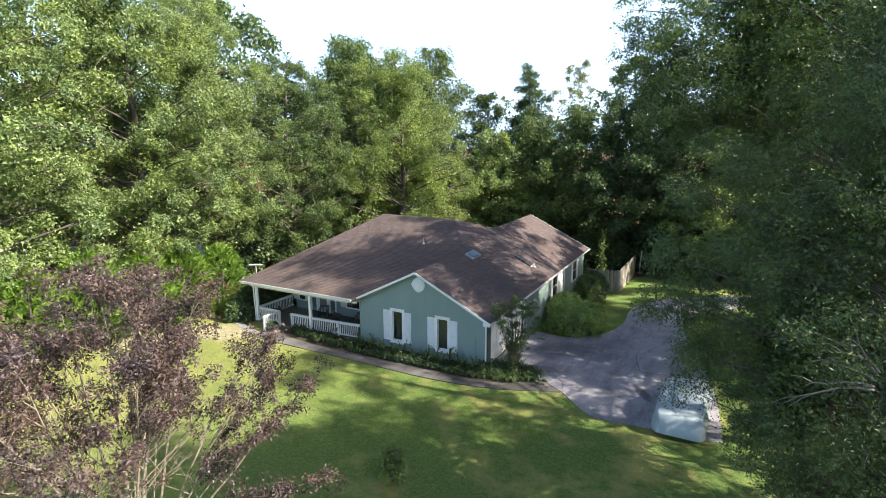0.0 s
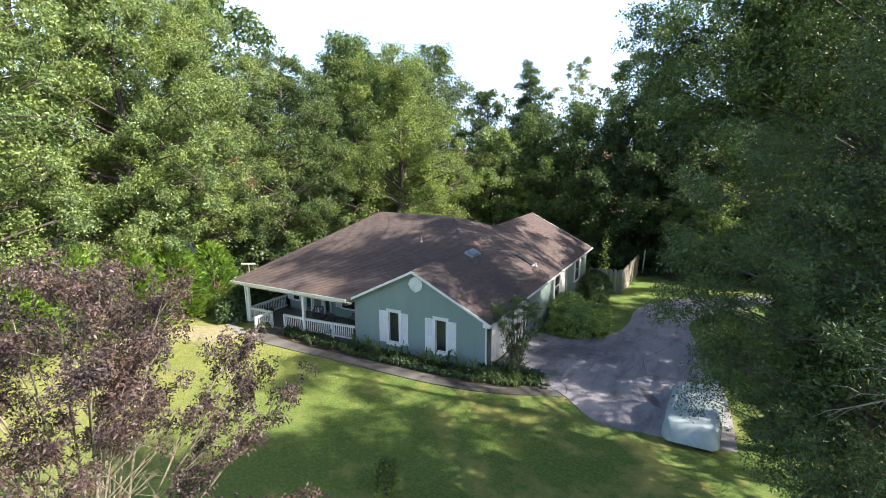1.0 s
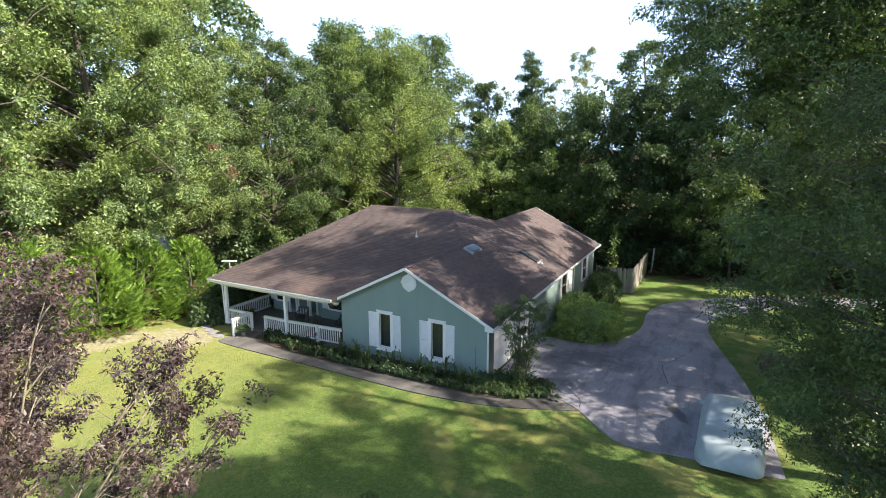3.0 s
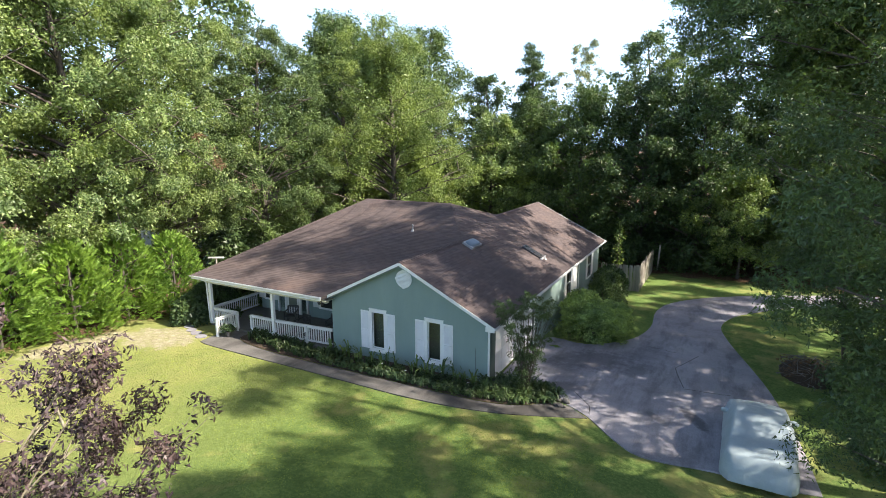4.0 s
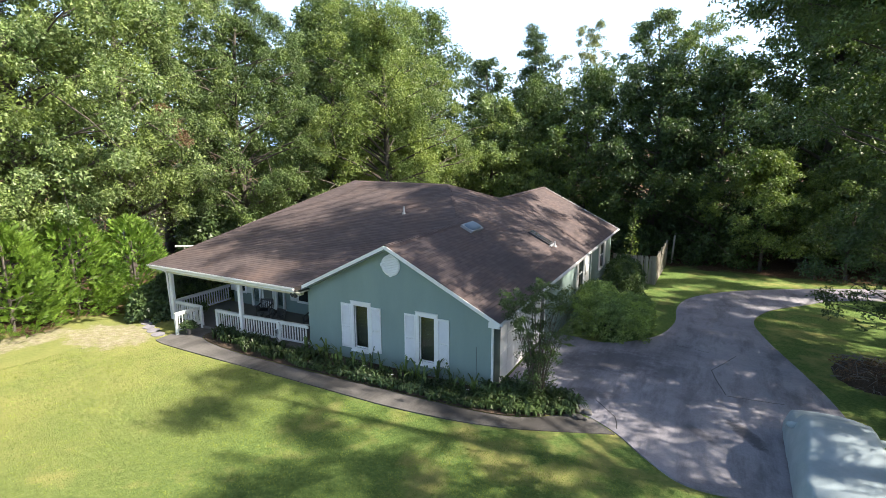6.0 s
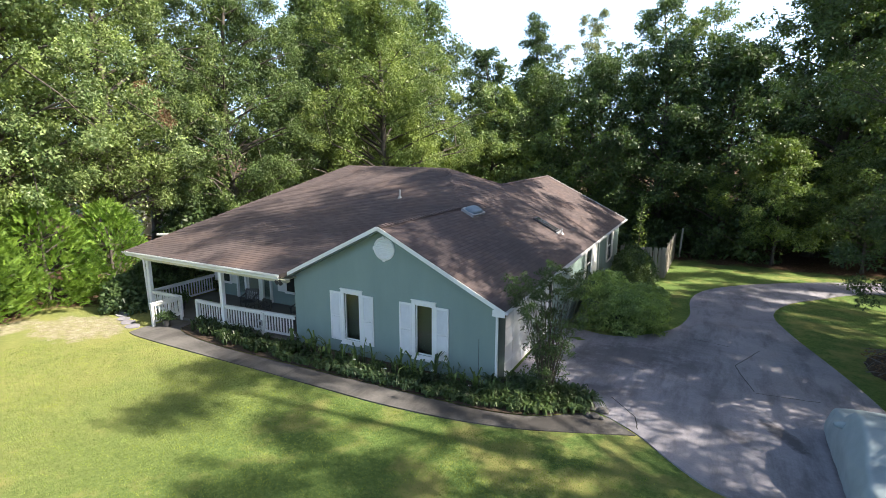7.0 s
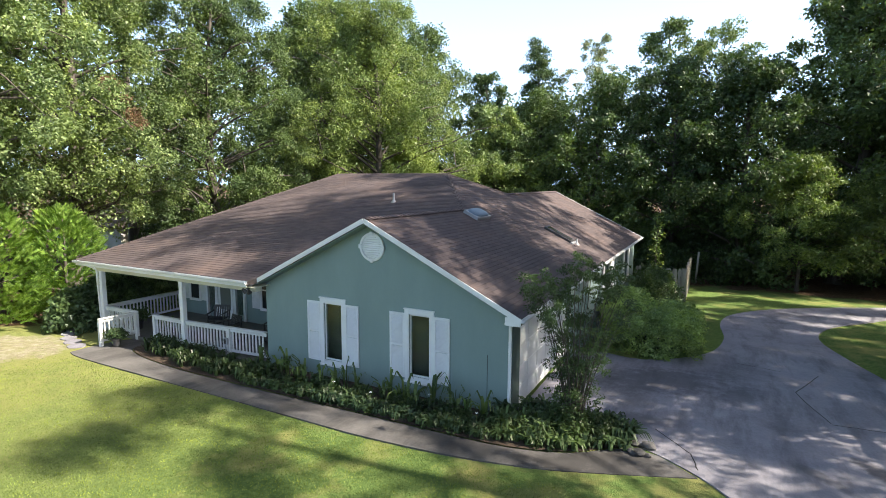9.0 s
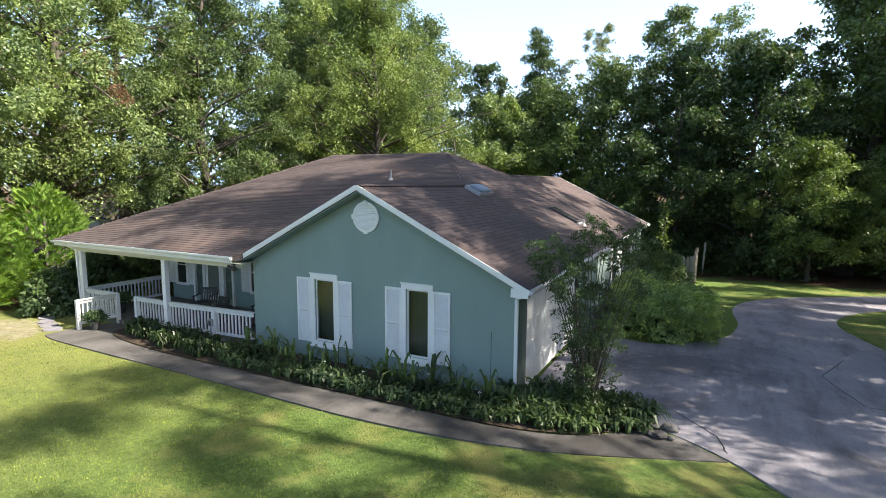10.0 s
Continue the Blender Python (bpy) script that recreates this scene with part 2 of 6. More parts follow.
def fence_material():
    k = Nodes("weathered_grey_board")
    r = k.add("ShaderNodeObjectInfo").outputs["Random"]
    n = k.noise(5.0, 6.0, 0.7, stretch=(5, 5, 0.6))
    col = k.mix(r, (0.28, 0.255, 0.225), (0.52, 0.48, 0.42))
    col = k.mix(k.math("MULTIPLY", n, 0.6), col, (0.12, 0.1, 0.085))
    k.set(Base_Color=col, Roughness=0.9)
    k.bump(n, 0.4, 0.01)
    return k.m


def glass_material(name="window_glass"):
    k = Nodes(name)
    k.set(Base_Color=(0.75, 0.8, 0.78), Roughness=0.03, Transmission_Weight=1.0, IOR=1.45)
    return k.m


def cover_material():
    k = Nodes("silver_blue_car_cover")
    n = k.noise(2.5, 5.0, 0.6)
    f = k.noise(9.0, 4.0, 0.6)
    col = k.ramp(n, [(0.3, (0.27, 0.34, 0.38)), (0.7, (0.36, 0.43, 0.47))])
    k.set(Base_Color=col, Roughness=0.5)
    k.bump(f, 0.2, 0.03)
    return k.m


FENCE = fence_material()
GLASS = glass_material()
COVER = cover_material()
SKYGLASS = Nodes("skylight_dome").set(Base_Color=(0.13, 0.19, 0.25), Roughness=0.4).m


# ---- mesh helpers ----
def mesh_of(name, verts, faces):
    me = bpy.data.meshes.new(name)
    me.from_pydata([tuple(v) for v in verts], [], faces)
    me.update()
    return me


def part(name, bm, material, parent, label=""):
    """Links a bmesh as one mesh object under a thing or part."""
    me = bpy.data.meshes.new(name)
    bm.normal_update()
    bm.to_mesh(me)
    bm.free()
    return part_mesh(name, me, material, parent, label)


def part_mesh(name, me, material, parent, label=""):
    if material is not None and not me.materials:
        me.materials.append(material)
    ob = new(name, me)
    if parent is not None:
        ob.parent = parent
    if label:
        ob["label"] = label
    return ob


def thing(name, label, category, group="", kind="", at=None):
    return tagged(new(name), label, category, group, kind)


def add_box(bm, lo, hi, bevel=0.0, m=None):
    ret = bmesh.ops.create_cube(bm, size=1.0)
    vs = ret["verts"]
    lo, hi = Vector(lo), Vector(hi)
    for v in vs:
        v.co = Vector(((lo[i] + hi[i]) / 2 + v.co[i] * (hi[i] - lo[i]) for i in range(3)))
    if bevel > 0:
        es = list({e for v in vs for e in v.link_edges})
        r = bmesh.ops.bevel(bm, geom=es, offset=bevel, segments=1, affect="EDGES", profile=0.5)
        vs = list({v for f in r["faces"] for v in f.verts} | {v for v in vs if v.is_valid})
    if m is not None:
        for v in vs:
            v.co = m @ v.co
    return vs


def box(lo, hi, bevel=0.0, m=None):
    bm = bmesh.new()
    add_box(bm, lo, hi, bevel, m)
    return bm


def add_prism(bm, poly, axis, a, b):
    """Extrudes a polygon of 2D points along an axis from a to b."""
    def at(p, v):
        q = list(p)
        q.insert(axis, v)
        return Vector(q)
    lo = [bm.verts.new(at(p, a)) for p in poly]
    hi = [bm.verts.new(at(p, b)) for p in poly]
    n = len(poly)
    fs = [bm.faces.new(lo), bm.faces.new(hi)]
    for i in range(n):
        fs.append(bm.faces.new((lo[i], lo[(i + 1) % n], hi[(i + 1) % n], hi[i])))
    bmesh.ops.recalc_face_normals(bm, faces=fs)
    return fs


def beam(p, q, w, h, bevel=0.0):
    """A bar of width w and height h from p to q."""
    p, q = Vector(p), Vector(q)
    d = q - p
    x = d.normalized()
    up = Vector((0, 0, 1)) if abs(x.z) < 0.95 else Vector((0, 1, 0))
    y = up.cross(x).normalized()
    z = x.cross(y)
    m = Matrix((x, y, z)).transposed().to_4x4()
    m.translation = p
    return box((0, -w / 2, -h / 2), (d.length, w / 2, h / 2), bevel, m)


def tube_mesh(name, paths, sides=6):
    """One mesh of tapered tubes: each path is a list of (point, radius)."""
    verts, faces = [], []
    for path in paths:
        base = len(verts)
        for i, (p, r) in enumerate(path):
            p = Vector(p)
            a = Vector(path[max(i - 1, 0)][0])
            b = Vector(path[min(i + 1, len(path) - 1)][0])
            d = (b - a).normalized() if (b - a).length > 1e-6 else Vector((0, 0, 1))
            u = d.orthogonal().normalized()
            w = d.cross(u)
            for s in range(sides):
                t = 2 * math.pi * s / sides
                verts.append(p + (u * math.cos(t) + w * math.sin(t)) * r)
        for i in range(len(path) - 1):
            for s in range(sides):
                o, o2 = base + i * sides, base + (i + 1) * sides
                faces.append((o + s, o + (s + 1) % sides, o2 + (s + 1) % sides, o2 + s))
        faces.append(tuple(base + (len(path) - 1) * sides + s for s in range(sides)))
    me = mesh_of(name, verts, faces)
    me.polygons.foreach_set("use_smooth", [True] * len(me.polygons))
    return me


def quads_mesh(name, co):
    """A mesh of loose triangles or quads from an (n, 3 or 4, 3) array."""
    n, s = co.shape[:2]
    me = bpy.data.meshes.new(name)
    me.vertices.add(s * n)
    me.vertices.foreach_set("co", np.ascontiguousarray(co, dtype=np.float32).ravel())
    me.loops.add(s * n)
    me.loops.foreach_set("vertex_index", np.arange(s * n, dtype=np.int32))
    me.polygons.add(n)
    me.polygons.foreach_set("loop_start", np.arange(0, s * n, s, dtype=np.int32))
    me.update(calc_edges=True)
    return me


def unit(a):
    return a / np.maximum(np.linalg.norm(a, axis=1, keepdims=True), 1e-6)


def leaves(rng, centres, radii, count, size, flat=0.55, width=0.7, up=0.6, droop=0.15, shell=3.0, rise=0.0, spray=6, spread=1.5, tilt=0.85):
    """Leaf quads in flat sprays over rounded clumps: folded diamonds fanning out from each twig."""
    centres, radii = np.asarray(centres, float), np.asarray(radii, float)
    w = radii ** 2
    n = max(1, count // spray)
    pick = rng.choice(len(centres), size=n, p=w / w.sum())
    out = unit(rng.normal(size=(n, 3)))
    rad = rng.random(n) ** (1 / shell) * (1 + 0.3 * rng.random(n) ** 3)
    off = out * rad[:, None] * radii[pick][:, None]
    off[:, 2] *= flat
    twig = centres[pick] + off
    tn = unit(out * 0.8 + np.array([0, 0, up]) + rng.normal(size=(n, 3)) * 0.35)
    k = np.repeat(np.arange(n), spray)
    m = len(k)
    tk = tn[k]
    d = rng.normal(size=(m, 3)) + out[k] * 0.5
    d[:, 2] += rise
    d = unit(d - tk * np.sum(d * tk, axis=1, keepdims=True))
    r = np.sqrt(rng.random(m))[:, None] * size * spread
    p = twig[k] + d * r + rng.normal(size=(m, 3)) * size * 0.25
    nrm = unit(tk + d * droop + rng.normal(size=(m, 3)) * tilt)
    d = unit(d - nrm * np.sum(d * nrm, axis=1, keepdims=True) + rng.normal(size=(m, 3)) * 0.3)
    side = unit(np.cross(nrm, d))
    ln = size * (0.65 + 0.7 * rng.random(m))[:, None]
    wd = ln * width
    fold = nrm * ln * 0.1
    return np.stack([p + side * wd * 0.5 + fold, p + d * ln, p - side * wd * 0.5 + fold], axis=1)


def diamonds(co):
    """Turns leaf triangles into four-cornered leaves that taper at both ends."""
    mid = (co[:, 0] + co[:, 2]) / 2
    foot = mid - (co[:, 1] - mid) * 0.6
    return np.stack([foot, co[:, 0], co[:, 1], co[:, 2]], axis=1)


def gz(x, y):
    """The height of the ground: the lot falls gently towards the woods behind the house."""
    yy = min(max(y, -16.0), 42.0)
    return -0.1 - 0.055 * yy


def grow(rng, x, y, h, reach, base, limbs, lean=(0.0, 0.0), shape="round", trunk_r=None, clump=0.27, sub=1, rise=0.25):
    """A tree's skeleton: tubes for trunk and limbs, and the clump centres at the ends of its branches."""
    z0 = gz(x, y) - 0.1
    tr = trunk_r or 0.016 * h + 0.04
    top = Vector((x + lean[0], y + lean[1], z0 + h * 0.93))
    bend = Vector((rng.normal() * 0.03 * h, rng.normal() * 0.03 * h, 0))

    def on_trunk(s):
        return Vector((x, y, z0)).lerp(top, s) + bend * math.sin(math.pi * s)
    paths = [[(on_trunk(s), tr * (1.35 if s == 0 else 1.0) * (1 - 0.88 * s)) for s in (0, 0.06, 0.2, 0.4, 0.6, 0.8, 1.0)]]
    cs, rs = [top], [reach * clump * 0.9]
    for i in range(limbs):
        s = (i + rng.random()) / limbs
        hz = base + (h * 0.95 - base) * s
        if shape == "round":
            prof = max(0.25, math.sin(math.pi * (0.12 + 0.86 * s ** 0.85)) ** 0.7)
        elif shape == "cone":
            prof = 1.0 - 0.85 * s
        elif shape == "column":
            prof = 0.65 + 0.35 * math.sin(math.pi * s) - 0.35 * s ** 3
        else:                      # spreading, widest high up
            prof = max(0.2, math.sin(math.pi * (0.05 + 0.9 * s ** 1.4)) ** 0.8)
        ln = reach * prof * (0.72 + 0.42 * rng.random())
        az = i * 2.39996 + rng.normal() * 0.35
        start_s = min(max((hz - ln * rise * 1.6) / (h * 0.93), 0.08), 0.97)
        a = on_trunk(start_s)
        c = on_trunk(min(hz / (h * 0.93), 1.0))
        e = Vector((c.x + math.cos(az) * ln, c.y + math.sin(az) * ln, z0 + hz + ln * rng.normal() * 0.08))
        mid = a.lerp(e, 0.5) + Vector((0, 0, ln * 0.1))
        r0 = max(0.02, tr * (1 - start_s * 0.85) * 0.42)
        pts = []
        for u in (0, 0.25, 0.5, 0.75, 1.0):
            q = a * (1 - u) ** 2 + mid * 2 * u * (1 - u) + e * u ** 2
            pts.append((q, r0 * (1 - 0.85 * u)))
        paths.append(pts)
        rc = reach * clump
        cs.append(e); rs.append(rc * (0.75 + 0.5 * rng.random()))
        for j in range(sub):
            u = 0.35 + 0.6 * (j + rng.random()) / sub
            q = a * (1 - u) ** 2 + mid * 2 * u * (1 - u) + e * u ** 2
            ang = az + (1 if j % 2 else -1) * (0.5 + 0.7 * rng.random())
            l2 = ln * (0.22 + 0.25 * rng.random())
            t = q + Vector((math.cos(ang) * l2, math.sin(ang) * l2, l2 * (0.1 + 0.4 * rng.normal())))
            paths.append([(q, r0 * 0.4), (q.lerp(t, 0.5) + Vector((0, 0, 0.08 * l2)), r0 * 0.25), (t, r0 * 0.08)])
            cs.append(t); rs.append(rc * (0.65 + 0.55 * rng.random()))
    return paths, cs, rs


def make_tree(seed, name, label, category, group, x, y, h, reach, base, limbs, count, leaf, mat, bark=BARK, sides=6, **kw):
    rng = np.random.default_rng(seed)
    core = kw.pop("core", 0.1)
    four = kw.pop("four", False)
    lk = {k: kw.pop(k) for k in ("flat", "width", "up", "droop", "shell", "rise_leaf") if k in kw}
    if "rise_leaf" in lk:
        lk["rise"] = lk.pop("rise_leaf")
    boughs = kw.pop("boughs", ())
    tufts, hang = kw.pop("tufts", 4), kw.pop("hang", 0.45)
    paths, cs, rs = grow(rng, x, y, h, reach, base, limbs, **kw)
    for bx, by, bz, br in boughs:         # single long boughs with their own clumps
        e, a = Vector((bx, by, bz)), Vector((x, y, bz - 3.0))
        paths.append([(a, 0.08), (a.lerp(e, 0.5) + Vector((0, 0, 0.6)), 0.05), (e, 0.015)])
        for k in range(9):
            cs.append(e + Vector(rng.normal(size=3)) * br * 0.6)
            rs.append(br * (0.5 + 0.3 * rng.random()))
    t = thing(name, label, category, group)
    t.location = (x, y, gz(x, y))
    off = Vector((x, y, gz(x, y)))
    if tufts:                     # each bough end breaks up into hanging tufts of twigs
        ends, wide = [], []
        for c, r in zip(cs, rs):
            for k in range(tufts):
                o = Vector(unit(rng.normal(size=(1, 3)))[0]) * r * (0.3 + 0.5 * rng.random())
                o.z = o.z * 0.75 - hang * (o.x * o.x + o.y * o.y) / max(r, 0.1)
                ends.append(c + o)
                wide.append(r * (0.34 + 0.22 * rng.random()))
        cs, rs = ends, wide
    trunk = tube_mesh("trunk", [[(p - off, r) for p, r in path] for path in paths], sides)
    part_mesh("trunk", trunk, bark, t)
    local = [c - off for c in cs]
    co = leaves(rng, local, rs, count, leaf, **lk)
    if core > 0:                  # the shaded inner foliage round the limbs
        inner = [Vector((c.x * 0.55, c.y * 0.55, c.z * 0.92 - 0.2)) for c in local]
        co = np.concatenate([co, leaves(rng, inner, [r * 1.7 for r in rs], int(count * core), leaf * 1.3, flat=0.8, up=0.1, spray=4)])
    part_mesh("crown", quads_mesh("crown", diamonds(co) if four else co), LEAF[mat], t)
    return t


def make_shrub(seed, name, label, category, group, x, y, rx, ry, h, count, leaf, mat, clumps=40, stems=7, base=0.0, lift=0.0, boxy=1.0, cr=0.22, **kw):
    """A bush: stems from the ground and leaf clumps over an uneven dome."""
    rng = np.random.default_rng(seed)
    g = gz(x, y)
    t = thing(name, label, category, group)
    t.location = (x, y, g)
    cs, rs, paths = [], [], []
    for i in range(clumps):
        az, v = i * 2.39996 + rng.normal() * 0.2, (i + 0.5) / clumps
        el = math.asin(min(1, v ** 0.8))
        k = 0.72 + 0.22 * rng.random()
        ca, sa, ce = (math.copysign(abs(q) ** boxy, q) for q in (math.cos(az), math.sin(az), math.cos(el)))
        if boxy < 0.6:            # a clipped block: clumps spread evenly under a rounded box
            q = rng.uniform(-1, 1, 3)
            q[2] = abs(q[2])
            q /= max(np.sum(q ** 6) ** (1 / 6), 1e-3) / (0.93 - 0.4 * rng.random() ** 4)
            cs.append(Vector((q[0] * rx, q[1] * ry, h * (0.06 + 0.9 * q[2]))))
            rs.append(min(rx, ry, h) * cr * (0.75 + 0.6 * rng.random()))
            continue
        c = Vector((ca * ce * rx * k, sa * ce * ry * k, base + (h - base) * (0.12 + 0.78 * math.sin(el) ** boxy * (0.85 + 0.15 * rng.random()))))
        cs.append(c)
        rs.append(min(rx, ry, h) * cr * (0.75 + 0.6 * rng.random()))
    for i in range(stems):
        e = cs[(i * 7) % len(cs)]
        b = Vector((rng.normal() * 0.06 * rx, rng.normal() * 0.06 * ry, -0.08))
        m = b.lerp(e, 0.5) + Vector((0, 0, 0.12 * h))
        r = 0.012 + 0.008 * h
        paths.append([(b, r), (m, r * 0.7), (e, r * 0.2)])
    part_mesh("trunk", tube_mesh("trunk", paths, 5), BARK, t)
    co = leaves(rng, cs, rs, count, leaf, **kw)
    part_mesh("crown", quads_mesh("crown", co), LEAF[mat], t)
    return t


def make_cedar(seed, name, label, category, group, x, y, r, h, count, mat, per=13):
    """A broad cedar: feathery upswept fronds over an uneven cone."""
    rng = np.random.default_rng(seed)
    t = thing(name, label, category, group)
    t.location = (x, y, gz(x, y))
    n = count // per
    v = rng.random(n) ** 1.25
    az = rng.uniform(0, 2 * math.pi, n)
    lobe = 1 + 0.16 * np.sin(az * 3 + seed) * np.sin(v * 9 + seed) + 0.12 * np.sin(az * 7 + v * 17 + seed * 2)
    prof = np.sqrt(np.clip(1 - v ** 1.5, 0, 1)) * (0.78 + 0.22 * np.minimum(1, v * 5))
    depth = 1 - 0.42 * rng.random(n) ** 2
    out = np.stack([np.cos(az), np.sin(az), np.zeros(n)], 1)
    base = out * (r * prof * lobe * depth)[:, None]
    base[:, 2] = h * (0.04 + 0.9 * v) * (1 + 0.05 * np.sin(az * 5 + seed))
    axis = unit(out * (0.95 - 0.5 * v)[:, None] + np.array([0, 0, 0.75]) + rng.normal(size=(n, 3)) * 0.3)
    side = unit(np.cross(axis, unit(rng.normal(size=(n, 3)) * 0.5 + np.array([0, 0, 1.0]))))
    nrm = np.cross(side, axis)
    ln = 0.24 + 0.24 * rng.random(n)
    tri = []
    for j in range(per):
        u = (j + 0.5) / per
        sg = 1 if j % 2 else -1
        d = unit(axis * (0.9 + 0.4 * u) + side * sg * 0.85 * (1 - 0.5 * u) + rng.normal(size=(n, 3)) * 0.12)
        p = base + axis * (ln * u)[:, None] - np.array([0, 0, 1.0]) * (ln * 0.2 * u * u)[:, None]
        q = unit(np.cross(d, nrm + rng.normal(size=(n, 3)) * 0.25)) * (ln * 0.055)[:, None]
        tri.append(np.stack([p - q, p + q, p + d * (ln * (0.5 - 0.22 * u))[:, None]], 1))
    paths = [[((0, 0, -0.1), 0.09), ((0.05, 0, h * 0.5), 0.06), ((0, 0.05, h * 0.9), 0.02)]]
    for i in range(10):
        a = i * 2.4
        paths.append([((0, 0, h * (0.1 + 0.06 * i)), 0.035), ((math.cos(a) * r * 0.7, math.sin(a) * r * 0.7, h * (0.2 + 0.065 * i)), 0.01)])
    part_mesh("trunk", tube_mesh("trunk", paths, 5), BARK, t)
    part_mesh("crown", quads_mesh("crown", np.concatenate(tri)), LEAF[mat], t)
    return t


# ---- ground ----
def build_ground():
    xs = [-900, -400, -200, -100, -60] + [-40 + 1.0 * i for i in range(81)] + [60, 100, 200, 400, 900]
    ys = [-900, -400, -200, -100, -60, -40] + [-28 + 1.0 * i for i in range(83)] + [70, 100, 200, 400, 900]
    verts = [(x, y, gz(x, y) + (0.05 * noise.noise(Vector((x * 0.23, y * 0.23, 0))) if abs(x) < 45 and -30 < y < 56 else 0.0)) for y in ys for x in xs]
    n = len(xs)
    faces = [(j * n + i, j * n + i + 1, (j + 1) * n + i + 1, (j + 1) * n + i) for j in range(len(ys) - 1) for i in range(n - 1)]
    me = mesh_of("ground", verts, faces)
    me.polygons.foreach_set("use_smooth", [True] * len(me.polygons))
    ob = part_mesh("ground", me, GROUND, None)
    tagged(ob, "sunlit green lawn with dried patches, a lit-yellow tint to the west, and leaf litter under the trees", "lawn", kind="structure")


build_ground()


def smooth_line(pts, steps=5):
    """A Catmull-Rom line through 2D points."""
    out = []
    for i in range(len(pts) - 1):
        p0, p1, p2, p3 = (Vector(pts[min(max(i + k, 0), len(pts) - 1)]) for k in (-1, 0, 1, 2))
        for s in range(steps):
            t = s / steps
            out.append(0.5 * (2 * p1 + (p2 - p0) * t + (2 * p0 - 5 * p1 + 4 * p2 - p3) * t * t + (3 * p1 - p0 - 3 * p2 + p3) * t ** 3))
    out.append(Vector(pts[-1]))
    return out


def slabs(name, outline, cuts, material, parent, lift, thick=0.14, gap=0.012):
    """Cuts a paved outline along joints and makes each piece a slab that follows the ground."""
    bm = bmesh.new()
    vs = [bm.verts.new((p[0], p[1], 0)) for p in outline]
    bm.faces.new(vs)
    for (px, py), (nx, ny) in cuts:
        bmesh.ops.bisect_plane(bm, geom=bm.verts[:] + bm.edges[:] + bm.faces[:], plane_co=(px, py, 0), plane_no=(nx, ny, 0))
    polys = [[v.co.copy() for v in f.verts] for f in bm.faces]
    bm.free()
    for poly in polys:
        b = bmesh.new()
        f = b.faces.new([b.verts.new(c) for c in poly])
        bmesh.ops.inset_region(b, faces=[f], thickness=gap, use_even_offset=True)
        keep = b.faces[:]
        inner = max(keep, key=lambda q: q.calc_area())
        pts = [v.co.copy() for v in inner.verts]
        b.free()
        b = bmesh.new()
        f = b.faces.new([b.verts.new((c.x, c.y, 0)) for c in pts])
        bmesh.ops.triangulate(b, faces=[f])
        top = b.faces[:]
        r = bmesh.ops.extrude_face_region(b, geom=top)
        up = [v for v in r["geom"] if isinstance(v, bmesh.types.BMVert)]
        ids = set(up)
        for v in b.verts:
            v.co.z = gz(v.co.x, v.co.y) + (lift if v in ids else lift - thick)
        bmesh.ops.recalc_face_normals(b, faces=b.faces[:])
        part(name, b, material, parent)


driveway = tagged(new("driveway"), "stained grey concrete driveway with cracks curving into the woods", "driveway", kind="structure")
inner_edge = smooth_line([(0.02, 0.62), (0.02, 6.9), (2.2, 7.15), (4.0, 9.2), (4.62, 12.2), (4.5, 15.6), (5.0, 18.4), (6.5, 21.0), (8.8, 23.4), (14.0, 27.2), (26.0, 33.0)], 4)
outer_edge = smooth_line([(28.0, 30.0), (17.0, 25.0), (12.9, 22.7), (10.6, 20.0), (8.8, 17.2), (8.1, 14.4), (8.5, 11.3), (9.3, 7.8), (9.9, 4.9), (10.4, 1.0), (10.6, -2.3)], 4)
front_edge = smooth_line([(9.6, -2.5), (8.0, -2.42), (6.5, -2.62), (5.8, -2.52), (5.3, -2.14), (4.72, -1.57), (4.1, -0.88), (3.32, -0.3), (2.66, 0.0)], 3)
drive_cuts = [((0, 2.72), (-0.127, 1)), ((6.2, 0), (1, -0.02)), ((0, 7.6), (-0.12, 1)), ((0, 11.6), (-0.1, 1)), ((0, 15.4), (-0.05, 1)), ((6, 19.5), (-0.8, 1)), ((10, 22.5), (-1.6, 1)), ((16, 26.5), (-1.8, 1))]
slabs("slab", list(inner_edge) + list(outer_edge) + list(front_edge) + [Vector((1.6, 0.72))], drive_cuts, CONCRETE, driveway, 0.03)
crack_lines = [[(7.2, 8.2), (6.72, 6.9), (6.35, 5.96), (6.55, 4.85), (6.82, 3.7)], [(6.85, 3.62), (7.6, 3.7), (8.5, 3.84)], [(3.1, 1.1), (3.9, 0.1), (4.05, -0.6)], [(5.0, 8.4), (5.5, 8.32)], [(5.7, 8.26), (6.2, 8.12)]]
for line in crack_lines:
    pts = [Vector(a).lerp(Vector(b), k / 5) for a, b in zip(line[:-1], line[1:]) for k in range(5)] + [Vector(line[-1])]
    pts = [Vector((p.x + 0.03 * noise.noise(Vector((p.x * 5, p.y * 5, 3))), p.y + 0.03 * noise.noise(Vector((p.x * 5, p.y * 5, 9))))) for p in pts]
    bm = bmesh.new()
    for a, b in zip(pts[:-1], pts[1:]):
        d = (b - a).normalized() * 0.015
        nrm = Vector((-d.y, d.x))
        q = [a + nrm, a - nrm, b - nrm * 0.8, b + nrm * 0.8]
        bm.faces.new([bm.verts.new((c.x, c.y, gz(c.x, c.y) + 0.034)) for c in q])
    part("crack", bm, BLACK, driveway, "dark open crack in the concrete")

